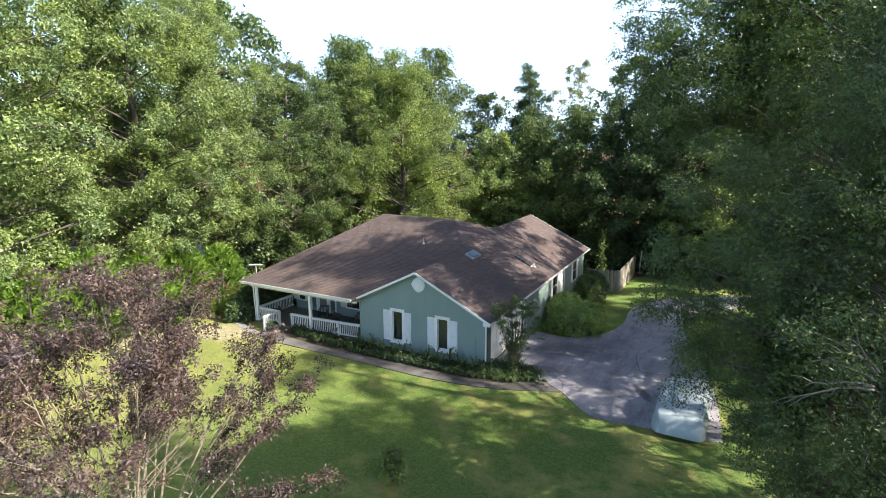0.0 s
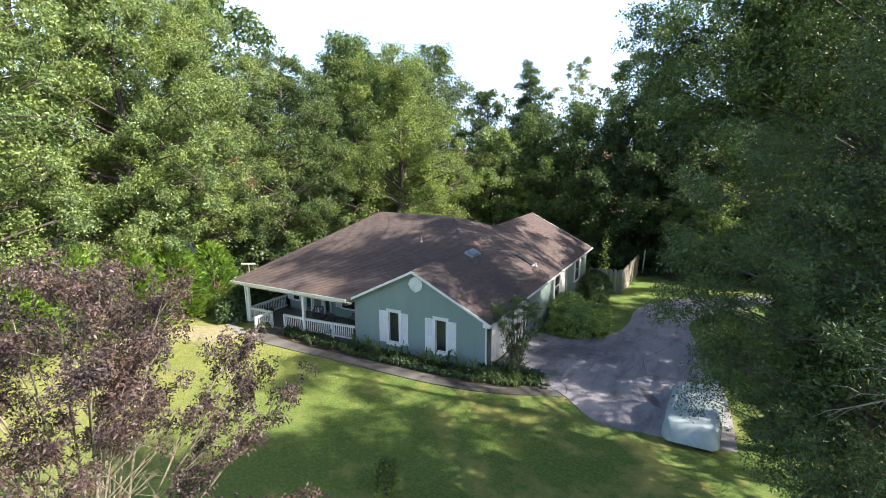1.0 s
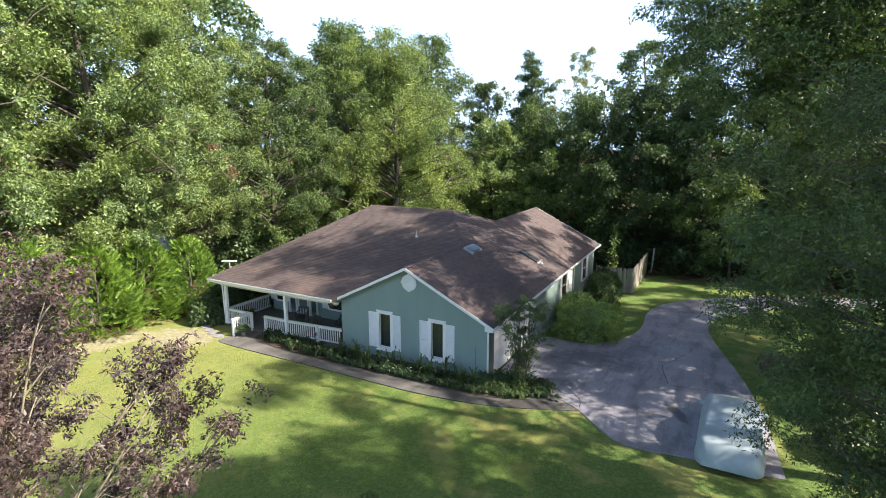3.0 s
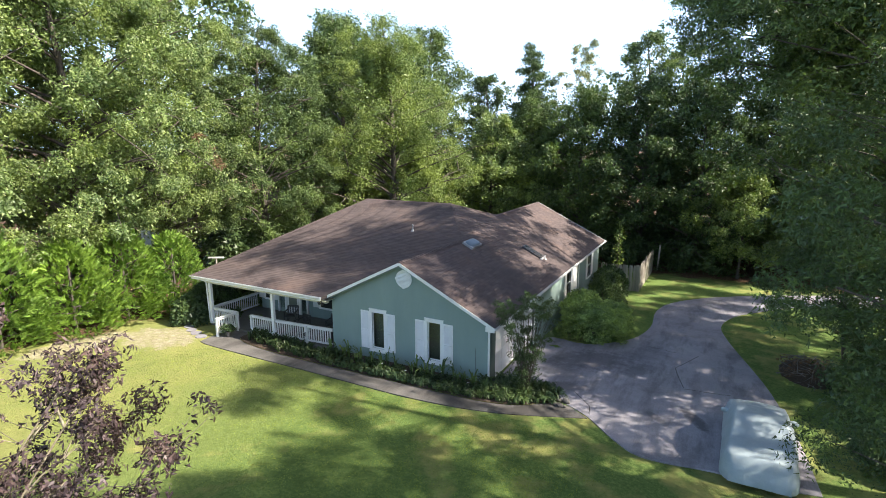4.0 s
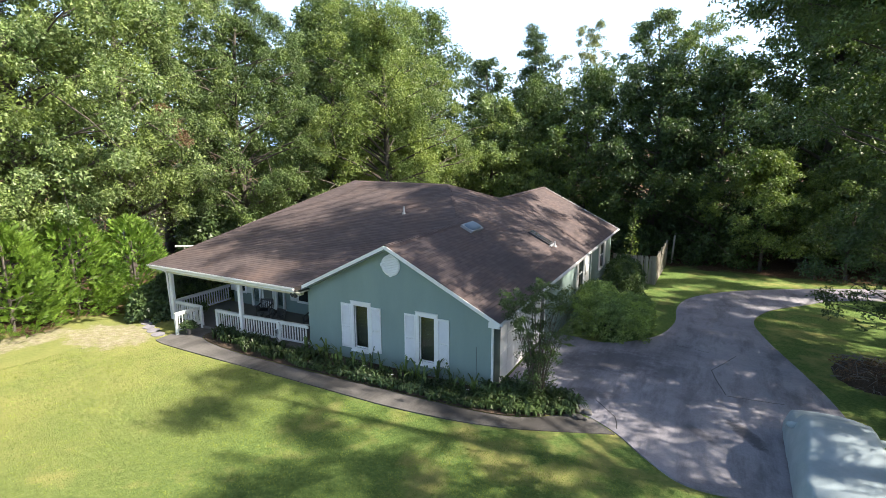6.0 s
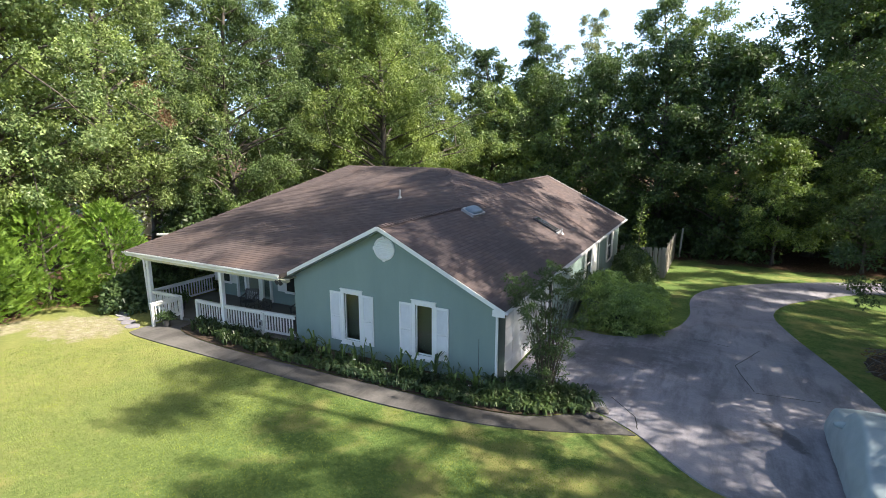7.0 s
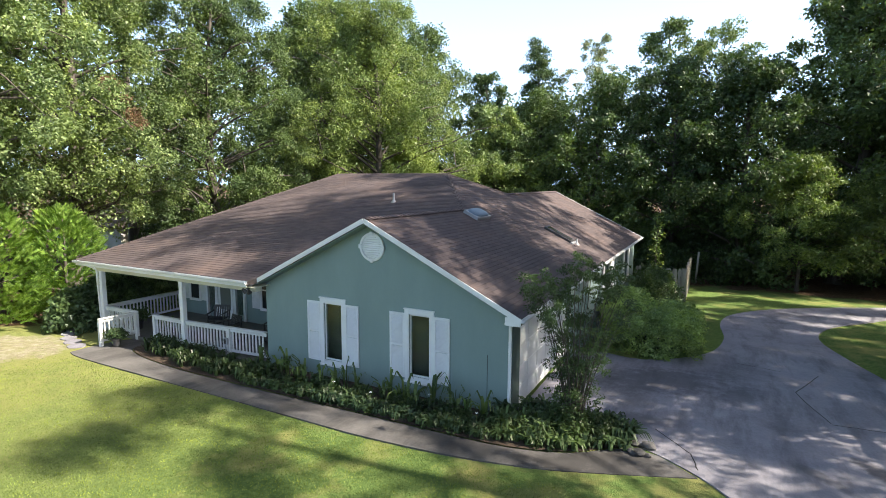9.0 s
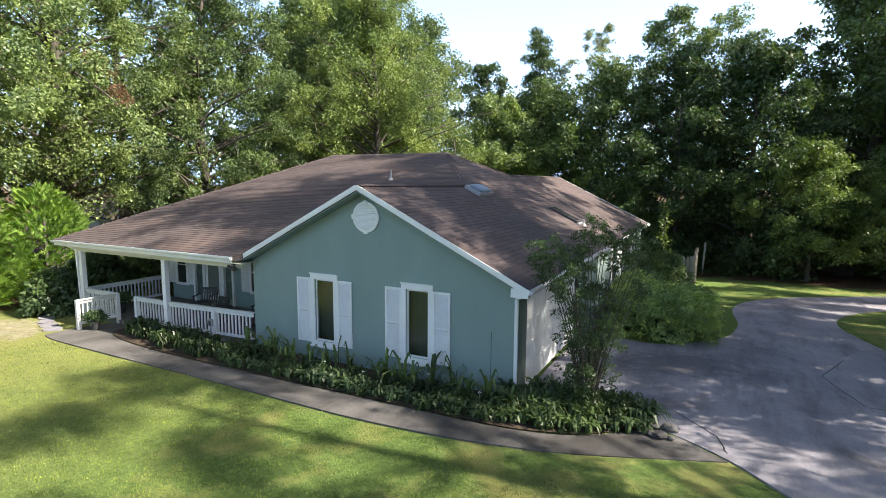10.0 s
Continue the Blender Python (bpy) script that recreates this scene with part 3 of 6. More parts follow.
walkway = tagged(new("walkway"), "narrow weathered concrete front walkway along the planting bed", "walkway", kind="structure")
near = smooth_line([(-13.9, -2.4), (-13.0, -2.56), (-9.8, -2.6), (-6.6, -2.63), (-4.0, -2.66), (-2.5, -2.67), (-0.8, -2.54), (0.6, -2.3), (1.75, -1.96), (3.0, -1.42), (4.05, -0.93)], 3)
far = smooth_line([(3.3, -0.32), (2.62, -0.35), (1.65, -1.17), (0.5, -1.57), (-0.9, -1.66), (-2.9, -1.7), (-5.5, -1.75), (-7.6, -1.78), (-9.6, -1.76), (-11.6, -1.55), (-12.75, -1.1), (-12.85, -0.35), (-13.9, -0.35), (-14.05, -1.6)], 3)
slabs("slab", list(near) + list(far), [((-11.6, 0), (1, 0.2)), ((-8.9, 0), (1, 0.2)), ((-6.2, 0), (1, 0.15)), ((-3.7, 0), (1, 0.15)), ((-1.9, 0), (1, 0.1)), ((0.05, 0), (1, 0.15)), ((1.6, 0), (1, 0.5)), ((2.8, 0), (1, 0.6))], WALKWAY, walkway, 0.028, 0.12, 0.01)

bed_edge = list(smooth_line([(-12.8, -0.4), (-12.68, -1.1), (-11.6, -1.53), (-9.6, -1.74), (-7.6, -1.76), (-5.5, -1.73), (-2.9, -1.68), (-0.9, -1.64), (0.5, -1.55), (1.63, -1.15), (2.3, -0.58), (2.6, -0.33), (2.45, 0.25), (1.55, 0.66), (0.15, 0.58)], 3))
bm = bmesh.new()
vs = [bm.verts.new((p.x, p.y, gz(p.x, p.y) + 0.05)) for p in bed_edge + [Vector((0.2, 0.05)), Vector((-12.6, 0.05))]]
bmesh.ops.triangulate(bm, faces=[bm.faces.new(vs)])
tagged(part("planting_bed", bm, MULCH, None), "dark mulched planting bed along the front wall", "planting bed", kind="structure")


# ---- house ----
house = thing("house", "single-storey sage green house with brown shingle roof and white trim", "house")
Z0, EAVE = -0.35, 2.38


def prism_wall(name, pieces, axis, a, b, material, label=""):
    bm = bmesh.new()
    for poly in pieces:
        add_prism(bm, poly, axis, a, b)
    bmesh.ops.remove_doubles(bm, verts=bm.verts[:], dist=0.0005)
    return part(name, bm, material, house, label)


def front_gable_wall():
    """The gable wall with two window openings."""
    def top(x):
        return min(2.435 + 0.497 * (0.34 - x), 4.542 - 0.497 * (-3.9 - x)) - 0.1
    cols = [-7.8, -5.59, -4.97, -3.9, -2.8, -2.2, 0.0]
    pieces = []
    for a, b in zip(cols[:-1], cols[1:]):
        roofed = [(b, top(b)), (a, top(a))]
        if (a, b) in ((-5.59, -4.97), (-2.8, -2.2)):
            pieces.append([(a, Z0), (b, Z0), (b, 0.45), (a, 0.45)])
            pieces.append([(a, 2.1), (b, 2.1)] + roofed)
        else:
            pieces.append([(a, Z0), (b, Z0)] + roofed)
    prism_wall("wall", pieces, 1, 0.0, 0.16, SIDING, "sage green panel siding gable wall")


front_gable_wall()
prism_wall("wall", [[(0.162, Z0), (2.898, Z0), (2.898, 2.62), (0.162, 2.46)]], 0, -7.8, -7.64, SIDING)
# right-hand wall with the garage opening and windows
def side_wall():
    zb = -1.7
    cols = [0.162, 0.55, 5.45, 8.2, 8.75, 11.3, 12.3, 12.9, 14.1, 16.6, 17.6, 20.0]
    pieces = []
    for a, b in zip(cols[:-1], cols[1:]):
        if (a, b) == (0.55, 5.45):
            pieces.append([(a, 2.13), (b, 2.13), (b, EAVE), (a, EAVE)])
        elif (a, b) in ((11.3, 12.3), (16.6, 17.6)):
            pieces += [[(a, zb), (b, zb), (b, 0.5), (a, 0.5)], [(a, 2.05), (b, 2.05), (b, EAVE), (a, EAVE)]]
        elif (a, b) == (12.9, 14.1):
            pieces += [[(a, zb), (b, zb), (b, -0.1), (a, -0.1)], [(a, 2.05), (b, 2.05), (b, EAVE), (a, EAVE)]]
        else:
            pieces.append([(a, zb), (b, zb), (b, EAVE), (a, EAVE)])
    bm = bmesh.new()
    for poly in pieces:
        add_prism(bm, poly, 0, -0.16, 0.0)
    bmesh.ops.remove_doubles(bm, verts=bm.verts[:], dist=0.0005)
    part("wall", bm, SIDING, house)


side_wall()
zb = -1.6
prism_wall("wall", [[(-15.2, Z0), (-7.64, Z0), (-7.64, 2.7), (-15.2, 2.7)]], 1, 2.9, 3.06, SIDING)
prism_wall("wall", [[(2.9, zb), (19.0, zb), (19.0, 2.45), (2.9, 2.45)]], 0, -15.36, -15.2, SIDING)
prism_wall("wall", [[(-15.2, zb), (-9.0, zb), (-9.0, 2.45), (-15.2, 2.45)]], 1, 18.84, 19.0, SIDING)
prism_wall("wall", [[(-9.16, zb), (-0.16, zb), (-0.16, 2.4), (-4.72, 4.8), (-9.16, 2.5)]], 1, 19.84, 20.0, SIDING)
part("ceiling", box((-15.2, 0.17, 2.36), (-0.17, 19.8, 2.4)), INSIDE, house)
part("floor", box((-15.2, 0.17, -0.12), (-0.17, 19.8, -0.04)), GREY_FLOOR, house)
part("partition", box((-7.62, 5.8, -0.04), (-0.2, 5.92, 2.36)), INSIDE, house)
part("partition", box((-7.62, 0.2, -0.04), (-7.5, 5.8, 2.36)), INSIDE, house)

# roof planes in plan with their height functions
PLANES = {
    "right": ([(0.34, -0.4), (0.34, 20.35), (-4.72, 20.35), (-4.72, 12.07), (-6.49, 9.345), (-3.9, 5.36), (-3.9, -0.4)], lambda x, y: 2.435 + 0.497 * (0.34 - x)),
    "gable": ([(-3.9, -0.4), (-3.9, 5.36), (-7.645, -0.4)], lambda x, y: 4.542 - 0.497 * (-3.9 - x)),
    "front": ([(-16.5, -0.65), (-7.9, -0.65), (-7.645, -0.4), (-3.9, 5.36), (-6.49, 9.345), (-12.43, 9.345)], lambda x, y: 2.6 + 0.3232 * (y + 0.65)),
    "left": ([(-16.5, -0.65), (-12.43, 9.345), (-16.5, 19.34)], lambda x, y: 2.6 + 0.7936 * (x + 16.5)),
    "back": ([(-12.43, 9.345), (-6.49, 9.345), (-4.72, 12.07), (-9.45, 19.34), (-16.5, 19.34)], lambda x, y: 5.83 - 0.3232 * (y - 9.345)),
    "wing": ([(-4.72, 12.07), (-4.72, 20.35), (-9.45, 20.35), (-9.45, 19.34)], lambda x, y: 4.95 - 0.497 * (-4.72 - x)),
}
SLOPES = {}
for key, (poly, hf) in PLANES.items():
    bm = bmesh.new()
    top = [bm.verts.new((x, y, hf(x, y))) for x, y in poly]
    low = [bm.verts.new((x, y, hf(x, y) - 0.14)) for x, y in poly]
    fs = [bm.faces.new(top), bm.faces.new(low)]
    n = len(poly)
    for i in range(n):
        fs.append(bm.faces.new((top[i], top[(i + 1) % n], low[(i + 1) % n], low[i])))
    bmesh.ops.recalc_face_normals(bm, faces=fs)
    bmesh.ops.triangulate(bm, faces=fs[:2])
    SLOPES[key] = part("roof_slope", bm, DECK, house, "dark brown asphalt shingle roof slope")


def ridge_cap(p, q, w=0.15):
    """Overlapping cap shingles along a ridge or hip."""
    p, q = Vector(p), Vector(q)
    d = (q - p)
    n = max(1, int(d.length / 0.2))
    x = d.normalized()
    side = Vector((-x.y, x.x, 0)).normalized()
    bm = bmesh.new()
    for i in range(n):
        a, b = p + d * (i / n), p + d * ((i + 1.1) / n)
        h0, h1 = 0.035, 0.018
        v = [a + side * w + Vector((0, 0, h0 - 0.055)), a + Vector((0, 0, h0)), a - side * w + Vector((0, 0, h0 - 0.055)),
             b + side * w + Vector((0, 0, h1 - 0.055)), b + Vector((0, 0, h1)), b - side * w + Vector((0, 0, h1 - 0.055))]
        v = [bm.verts.new(c) for c in v]
        bm.faces.new((v[0], v[1], v[4], v[3]))
        bm.faces.new((v[1], v[2], v[5], v[4]))
        bm.faces.new((v[2], v[1], v[0]))
    bmesh.ops.recalc_face_normals(bm, faces=bm.faces[:])
    part("ridge_cap", bm, SHINGLE, house)


for a, b in (((-3.9, -0.4, 4.542), (-3.9, 5.36, 4.542)), ((-3.9, 5.36, 4.542), (-6.49, 9.345, 5.83)), ((-12.43, 9.345, 5.83), (-6.49, 9.345, 5.83)),
             ((-16.5, -0.65, 2.6), (-12.43, 9.345, 5.83)), ((-4.72, 12.07, 4.95), (-6.49, 9.345, 5.83)), ((-4.72, 20.35, 4.95), (-4.72, 12.07, 4.95))):
    ridge_cap(a, b)


def fascia(p, q, h=0.17, w=0.025, label=""):
    return part("fascia", beam(p, q, w, h, 0.004), WHITE, house, label)


# rake boards of the front gable, eave returns and gutters
fascia((-3.9, -0.43, 4.49), (0.36, -0.43, 2.373), 0.12)
fascia((-3.9, -0.432, 4.49), (-8.02, -0.432, 2.443), 0.12)
fascia((-4.72, 20.38, 4.87), (0.36, 20.38, 2.355), 0.19)
part("soffit", box((-0.05, -0.41, 2.27), (0.33, -0.02, 2.31)), WHITE, house)
part("eave_return", box((-0.03, -0.445, 2.27), (0.345, -0.41, 2.46), 0.006), WHITE, house, "white boxed eave return")
for lo, hi in (((0.0, 0.0, 2.28), (0.33, 20.3, 2.3)),):
    part("soffit", box(lo, hi), WHITE, house)
bm = bmesh.new()
add_prism(bm, [(-7.78, 2.472), (-3.9, 4.4), (0.0, 2.462), (0.0, 2.447), (-3.9, 4.385), (-7.78, 2.457)], 1, -0.41, -0.004)
part("rake_soffit", bm, SIDING, house)


def gutter(p, q):
    """An open gutter with a rolled lip."""
    p, q = Vector(p), Vector(q)
    d = (q - p).normalized()
    o = Vector((d.y, -d.x, 0))
    prof = [(0.0, 0.0), (0.0, -0.085), (0.075, -0.085), (0.1, -0.04), (0.1, 0.0), (0.086, 0.0), (0.086, -0.036), (0.068, -0.074), (0.012, -0.074), (0.012, 0.0)]
    bm = bmesh.new()
    ra = [bm.verts.new(p + o * a + Vector((0, 0, b))) for a, b in prof]
    rb = [bm.verts.new(q + o * a + Vector((0, 0, b))) for a, b in prof]
    n = len(prof)
    for i in range(n):
        bm.faces.new((ra[i], ra[(i + 1) % n], rb[(i + 1) % n], rb[i]))
    bm.faces.new(ra), bm.faces.new(rb)
    bmesh.ops.recalc_face_normals(bm, faces=bm.faces[:])
    part("gutter", bm, WHITE_WORN, house, "white metal gutter")


gutter((0.345, -0.42, 2.44), (0.345, 20.35, 2.44))
gutter((-16.55, -0.66, 2.6), (-7.85, -0.66, 2.6))
part("fascia", box((-16.5, -0.655, 2.42), (-7.9, -0.63, 2.58)), WHITE, house)
part("fascia", box((-16.53, -0.65, 2.42), (-16.5, 19.3, 2.58)), WHITE, house)


def downspout(pts, r=0.037):
    bm = bmesh.new()
    for a, b in zip(pts[:-1], pts[1:]):
        t = beam(a, b, 0.075, 0.06, 0.008)
        me = bpy.data.meshes.new("piece")
        t.to_mesh(me)
        t.free()
        bm.from_mesh(me)
        bpy.data.meshes.remove(me)
    part("downspout", bm, WHITE, house, "white rectangular downspout")


downspout([(0.38, -0.36, 2.38), (0.3, -0.25, 2.3), (-0.03, -0.05, 2.17), (-0.03, -0.05, 0.12), (0.12, -0.3, 0.02)])
downspout([(-16.3, -0.62, 2.5), (-15.74, -0.38, 2.3), (-15.71, -0.34, 0.06)])
part("corner_trim", box((0.0, -0.02, Z0), (0.024, 0.5, 2.3), 0.004), painted("dark_green_trim", (0.09, 0.13, 0.115), 0.2), house, "dark green corner board")
part("panel_batten", box((-0.62, -0.012, 0.1), (-0.612, 0.0, 1.35)), DARK_METAL, house)


def shutter(x0, x1, z0, z1):
    """A louvred shutter: frame with a middle rail and angled slats."""
    bm = bmesh.new()
    for lo, hi in (((x0, -0.05, z0), (x0 + 0.05, -0.012, z1)), ((x1 - 0.05, -0.05, z0), (x1, -0.012, z1)),
                   ((x0 + 0.05, -0.048, z0), (x1 - 0.05, -0.012, z0 + 0.07)), ((x0 + 0.05, -0.048, z1 - 0.06), (x1 - 0.05, -0.012, z1)),
                   ((x0 + 0.05, -0.048, (z0 + z1) / 2 - 0.03), (x1 - 0.05, -0.012, (z0 + z1) / 2 + 0.03))):
        add_box(bm, lo, hi, 0.003)
    s = part("shutter", bm, WHITE, house, "white louvred shutter")
    bm = bmesh.new()
    z = z0 + 0.085
    while z < z1 - 0.07:
        if abs(z - (z0 + z1) / 2) > 0.04:
            add_box(bm, (x0 + 0.05, -0.019, -0.003), (x1 - 0.05, 0.019, 0.003), 0, pose(0, -0.026, z, 38))
        z += 0.034
    part("louvres", bm, WHITE, s)


def window(x0, x1, z0, z1, y=0.0):
    """A framed window with trim, sill, sash and a pane."""
    bm = bmesh.new()
    t = 0.13
    for lo, hi in (((x0 - t, y - 0.04, z0 - t), (x0, y + 0.02, z1 + t)), ((x1, y - 0.04, z0 - t), (x1 + t, y + 0.02, z1 + t)),
                   ((x0, y - 0.04, z1), (x1, y + 0.02, z1 + t)), ((x0, y - 0.04, z0 - t), (x1, y + 0.02, z0))):
        add_box(bm, lo, hi, 0.004)
    w = part("window", bm, WHITE, house, "white-framed narrow sash window")
    part("sill", box((x0 - t - 0.03, y - 0.075, z0 - t - 0.03), (x1 + t + 0.03, y - 0.041, z0 - t + 0.02), 0.005), WHITE, w)
    part("head_trim", box((x0 - t - 0.02, y - 0.06, z1 + t), (x1 + t + 0.02, y - 0.0, z1 + t + 0.03), 0.004), WHITE, w)
    bm = bmesh.new()
    for lo, hi in (((x0, y + 0.03, z0), (x0 + 0.035, y + 0.07, z1)), ((x1 - 0.035, y + 0.03, z0), (x1, y + 0.07, z1)),
                   ((x0 + 0.035, y + 0.03, z0), (x1 - 0.035, y + 0.07, z0 + 0.045)), ((x0 + 0.035, y + 0.03, z1 - 0.04), (x1 - 0.035, y + 0.07, z1))):
        add_box(bm, lo, hi, 0.003)
    part("sash", bm, WHITE, w)
    pane = part("pane", box((x0 + 0.035, y + 0.046, z0 + 0.045), (x1 - 0.035, y + 0.052, z1 - 0.04)), GLASS, w, "dark reflecting window pane")
    pane.visible_shadow = False
    # added sheet, its olive tone standing in for the pane's reflection
    part("back_sheet", box((x0 - 0.1, y + 0.26, z0 - 0.1), (x1 + 0.1, y + 0.27, z1 + 0.1)), PANE_BACK, w)


for x0, x1 in ((-5.59, -4.97), (-2.8, -2.2)):
    window(x0, x1, 0.45, 2.1)
    shutter(x0 - 0.13 - 0.45, x0 - 0.132, 0.4, 2.12)
    shutter(x1 + 0.132, x1 + 0.13 + 0.45, 0.4, 2.12)


def gable_vent(cx, cz, r):
    """A round louvred vent with keystones."""
    bm = bmesh.new()
    seg = 32
    rings = [(r, -0.001), (r, -0.05), (r * 0.84, -0.06), (r * 0.8, -0.03)]
    vs = [[bm.verts.new((cx + math.cos(2 * math.pi * i / seg) * q, y, cz + math.sin(2 * math.pi * i / seg) * q)) for i in range(seg)] for q, y in rings]
    for a, b in zip(vs[:-1], vs[1:]):
        for i in range(seg):
            bm.faces.new((a[i], a[(i + 1) % seg], b[(i + 1) % seg], b[i]))
    bm.faces.new(vs[-1])
    bmesh.ops.recalc_face_normals(bm, faces=bm.faces[:])
    v = part("gable_vent", bm, WHITE, house, "round white louvred gable vent with keystones")
    bm = bmesh.new()
    n = 10
    for i in range(n):
        z = cz - r * 0.76 + r * 1.52 * (i + 0.5) / n
        half = math.sqrt(max(0.0, (r * 0.79) ** 2 - (z - cz) ** 2)) - 0.01
        add_box(bm, (cx - half, -0.022, -0.004), (cx + half, 0.022, 0.004), 0, pose(0, -0.04, z, 35))
    part("louvres", bm, WHITE, v)
    for dx, dz in ((0, 1), (0, -1), (1, 0), (-1, 0)):
        a, b = cx + dx * r * 0.93, cz + dz * r * 0.93
        part("keystone", box((a - 0.055, -0.075, b - 0.055), (a + 0.055, -0.04, b + 0.055), 0.01), WHITE, v)


gable_vent(-3.92, 3.77, 0.38)


def garage_door():
    d = part("garage_door", box((-0.13, 0.57, -0.12), (-0.09, 5.43, 2.12)), WHITE, house, "white panelled garage door")
    for i in range(4):
        for j in range(6):
            y0, z0 = 0.65 + j * 0.8, -0.06 + i * 0.545
            part("panel", box((-0.1, y0, z0), (-0.074, y0 + 0.7, z0 + 0.43), 0.012), WHITE, d)
    for lo, hi in (((-0.1, 0.43, -0.3), (0.012, 0.55, 2.25)), ((-0.1, 5.45, -0.3), (0.012, 5.57, 2.25)), ((-0.1, 0.43, 2.25), (0.012, 5.57, 2.34))):
        part("door_trim", box(lo, hi, 0.004), WHITE, d)


garage_door()


def side_window(y0, y1, z0, z1):
    bm = bmesh.new()
    for lo, hi in (((-0.03, y0 - 0.1, z0 - 0.1), (0.03, y0, z1 + 0.1)), ((-0.03, y1, z0 - 0.1), (0.03, y1 + 0.1, z1 + 0.1)),
                   ((-0.03, y0, z1), (0.03, y1, z1 + 0.1)), ((-0.03, y0, z0 - 0.1), (0.03, y1, z0)), ((-0.06, y0, (z0 + z1) / 2 - 0.02), (-0.01, y1, (z0 + z1) / 2 + 0.02))):
        add_box(bm, lo, hi, 0.003)
    w = part("window", bm, WHITE, house, "white-framed side window")
    pane = part("pane", box((-0.05, y0, z0), (-0.044, y1, z1)), GLASS, w)
    pane.visible_shadow = False
    for a, b in ((y0 - 0.5, y0 - 0.1), (y1 + 0.1, y1 + 0.5)):
        part("shutter", box((0.004, a + 0.004, z0), (0.04, b, z1), 0.006), WHITE, w)


side_window(11.3, 12.3, 0.5, 2.05)
side_window(16.6, 17.6, 0.5, 2.05)
d = part("door", box((-0.1, 12.9, -0.1), (-0.05, 14.1, 2.05), 0.004), WHITE, house, "white side door")
part("door_trim", box((0.002, 12.8, -0.1), (0.03, 12.9, 2.15)), WHITE, d)
part("door_trim", box((0.002, 14.1, -0.1), (0.03, 14.2, 2.15)), WHITE, d)

# porch
part("porch_floor", box((-15.7, -0.32, -0.2), (-7.8, 2.89, 0.06), 0.01), GREY_FLOOR, house, "grey painted porch floor")
part("porch_ceiling", box((-16.3, -0.6, 2.4), (-7.64, 2.89, 2.418)), CREAM, house)
part("porch_beam", box((-15.9, -0.4, 2.24), (-7.8, -0.2, 2.4), 0.006), CREAM, house, "cream painted porch beam")
part("porch_beam", box((-15.9, -0.2, 2.24), (-15.7, 2.9, 2.4), 0.006), CREAM, house)
for x in (-15.56, -11.2):
    bm = bmesh.new()
    add_box(bm, (x - 0.08, -0.38, 0.06), (x + 0.08, -0.22, 2.24), 0.012)
    add_box(bm, (x - 0.1, -0.4, 0.062), (x + 0.1, -0.2, 0.2), 0.01)
    part("porch_post", bm, WHITE, house, "white square porch post")
fd = part("door", box((-13.35, 2.84, 0.06), (-12.5, 2.895, 2.1), 0.005), painted("door_grey_green", (0.15, 0.17, 0.15), 0.15), house, "front door with a tall glass panel")
bm = bmesh.new()
for lo, hi in (((-13.5, 2.8, 0.06), (-13.36, 2.897, 2.25)), ((-12.49, 2.8, 0.06), (-12.35, 2.897, 2.25)), ((-13.5, 2.8, 2.11), (-12.35, 2.897, 2.25)),
               ((-14.02, 2.8, 0.06), (-13.92, 2.897, 2.25)), ((-11.95, 2.8, 0.06), (-11.85, 2.897, 2.25))):
    add_box(bm, lo, hi, 0.004)
part("door_frame", bm, WHITE, fd)
bm = bmesh.new()
for lo, hi in (((-13.33, 2.815, 0.08), (-13.22, 2.838, 2.09)), ((-12.63, 2.815, 0.08), (-12.52, 2.838, 2.09)), ((-13.22, 2.815, 0.08), (-12.63, 2.838, 0.42)), ((-13.22, 2.815, 1.95), (-12.63, 2.838, 2.09))):
    add_box(bm, lo, hi, 0.004)
part("storm_door", bm, WHITE, fd, "white storm door frame")
for x in (-13.88, -12.3):
    part("sidelight", box((x, 2.87, 0.3), (x + 0.33, 2.892, 2.05)), GLASS, fd)


def porch_window(x0, x1, z0, z1):
    bm = bmesh.new()
    for lo, hi in (((x0 - 0.1, 2.85, z0 - 0.1), (x0, 2.897, z1 + 0.1)), ((x1, 2.85, z0 - 0.1), (x1 + 0.1, 2.897, z1 + 0.1)), ((x0, 2.85, z1), (x1, 2.897, z1 + 0.1)),
                   ((x0, 2.85, z0 - 0.1), (x1, 2.897, z0)), ((x0, 2.86, (z0 + z1) / 2 - 0.02), (x1, 2.893, (z0 + z1) / 2 + 0.02))):
        add_box(bm, lo, hi, 0.004)
    w = part("window", bm, WHITE, house, "white-framed porch window")
    part("pane", box((x0, 2.885, z0), (x1, 2.895, z1)), painted("dark_pane", (0.03, 0.035, 0.035), 0.1, 0.08), w)
    for a, b in ((x0 - 0.52, x0 - 0.11), (x1 + 0.11, x1 + 0.52)):
        part("shutter", box((a, 2.86, z0 - 0.05), (b, 2.897, z1 + 0.05), 0.006), WHITE_WORN, w)


porch_window(-11.0, -10.0, 0.7, 2.1)
porch_window(-15.0, -14.5, 0.7, 2.1)


# roof fittings
def on_right(x, y, lift):
    return Vector((x, y, 2.435 + 0.497 * (0.34 - x) + lift))


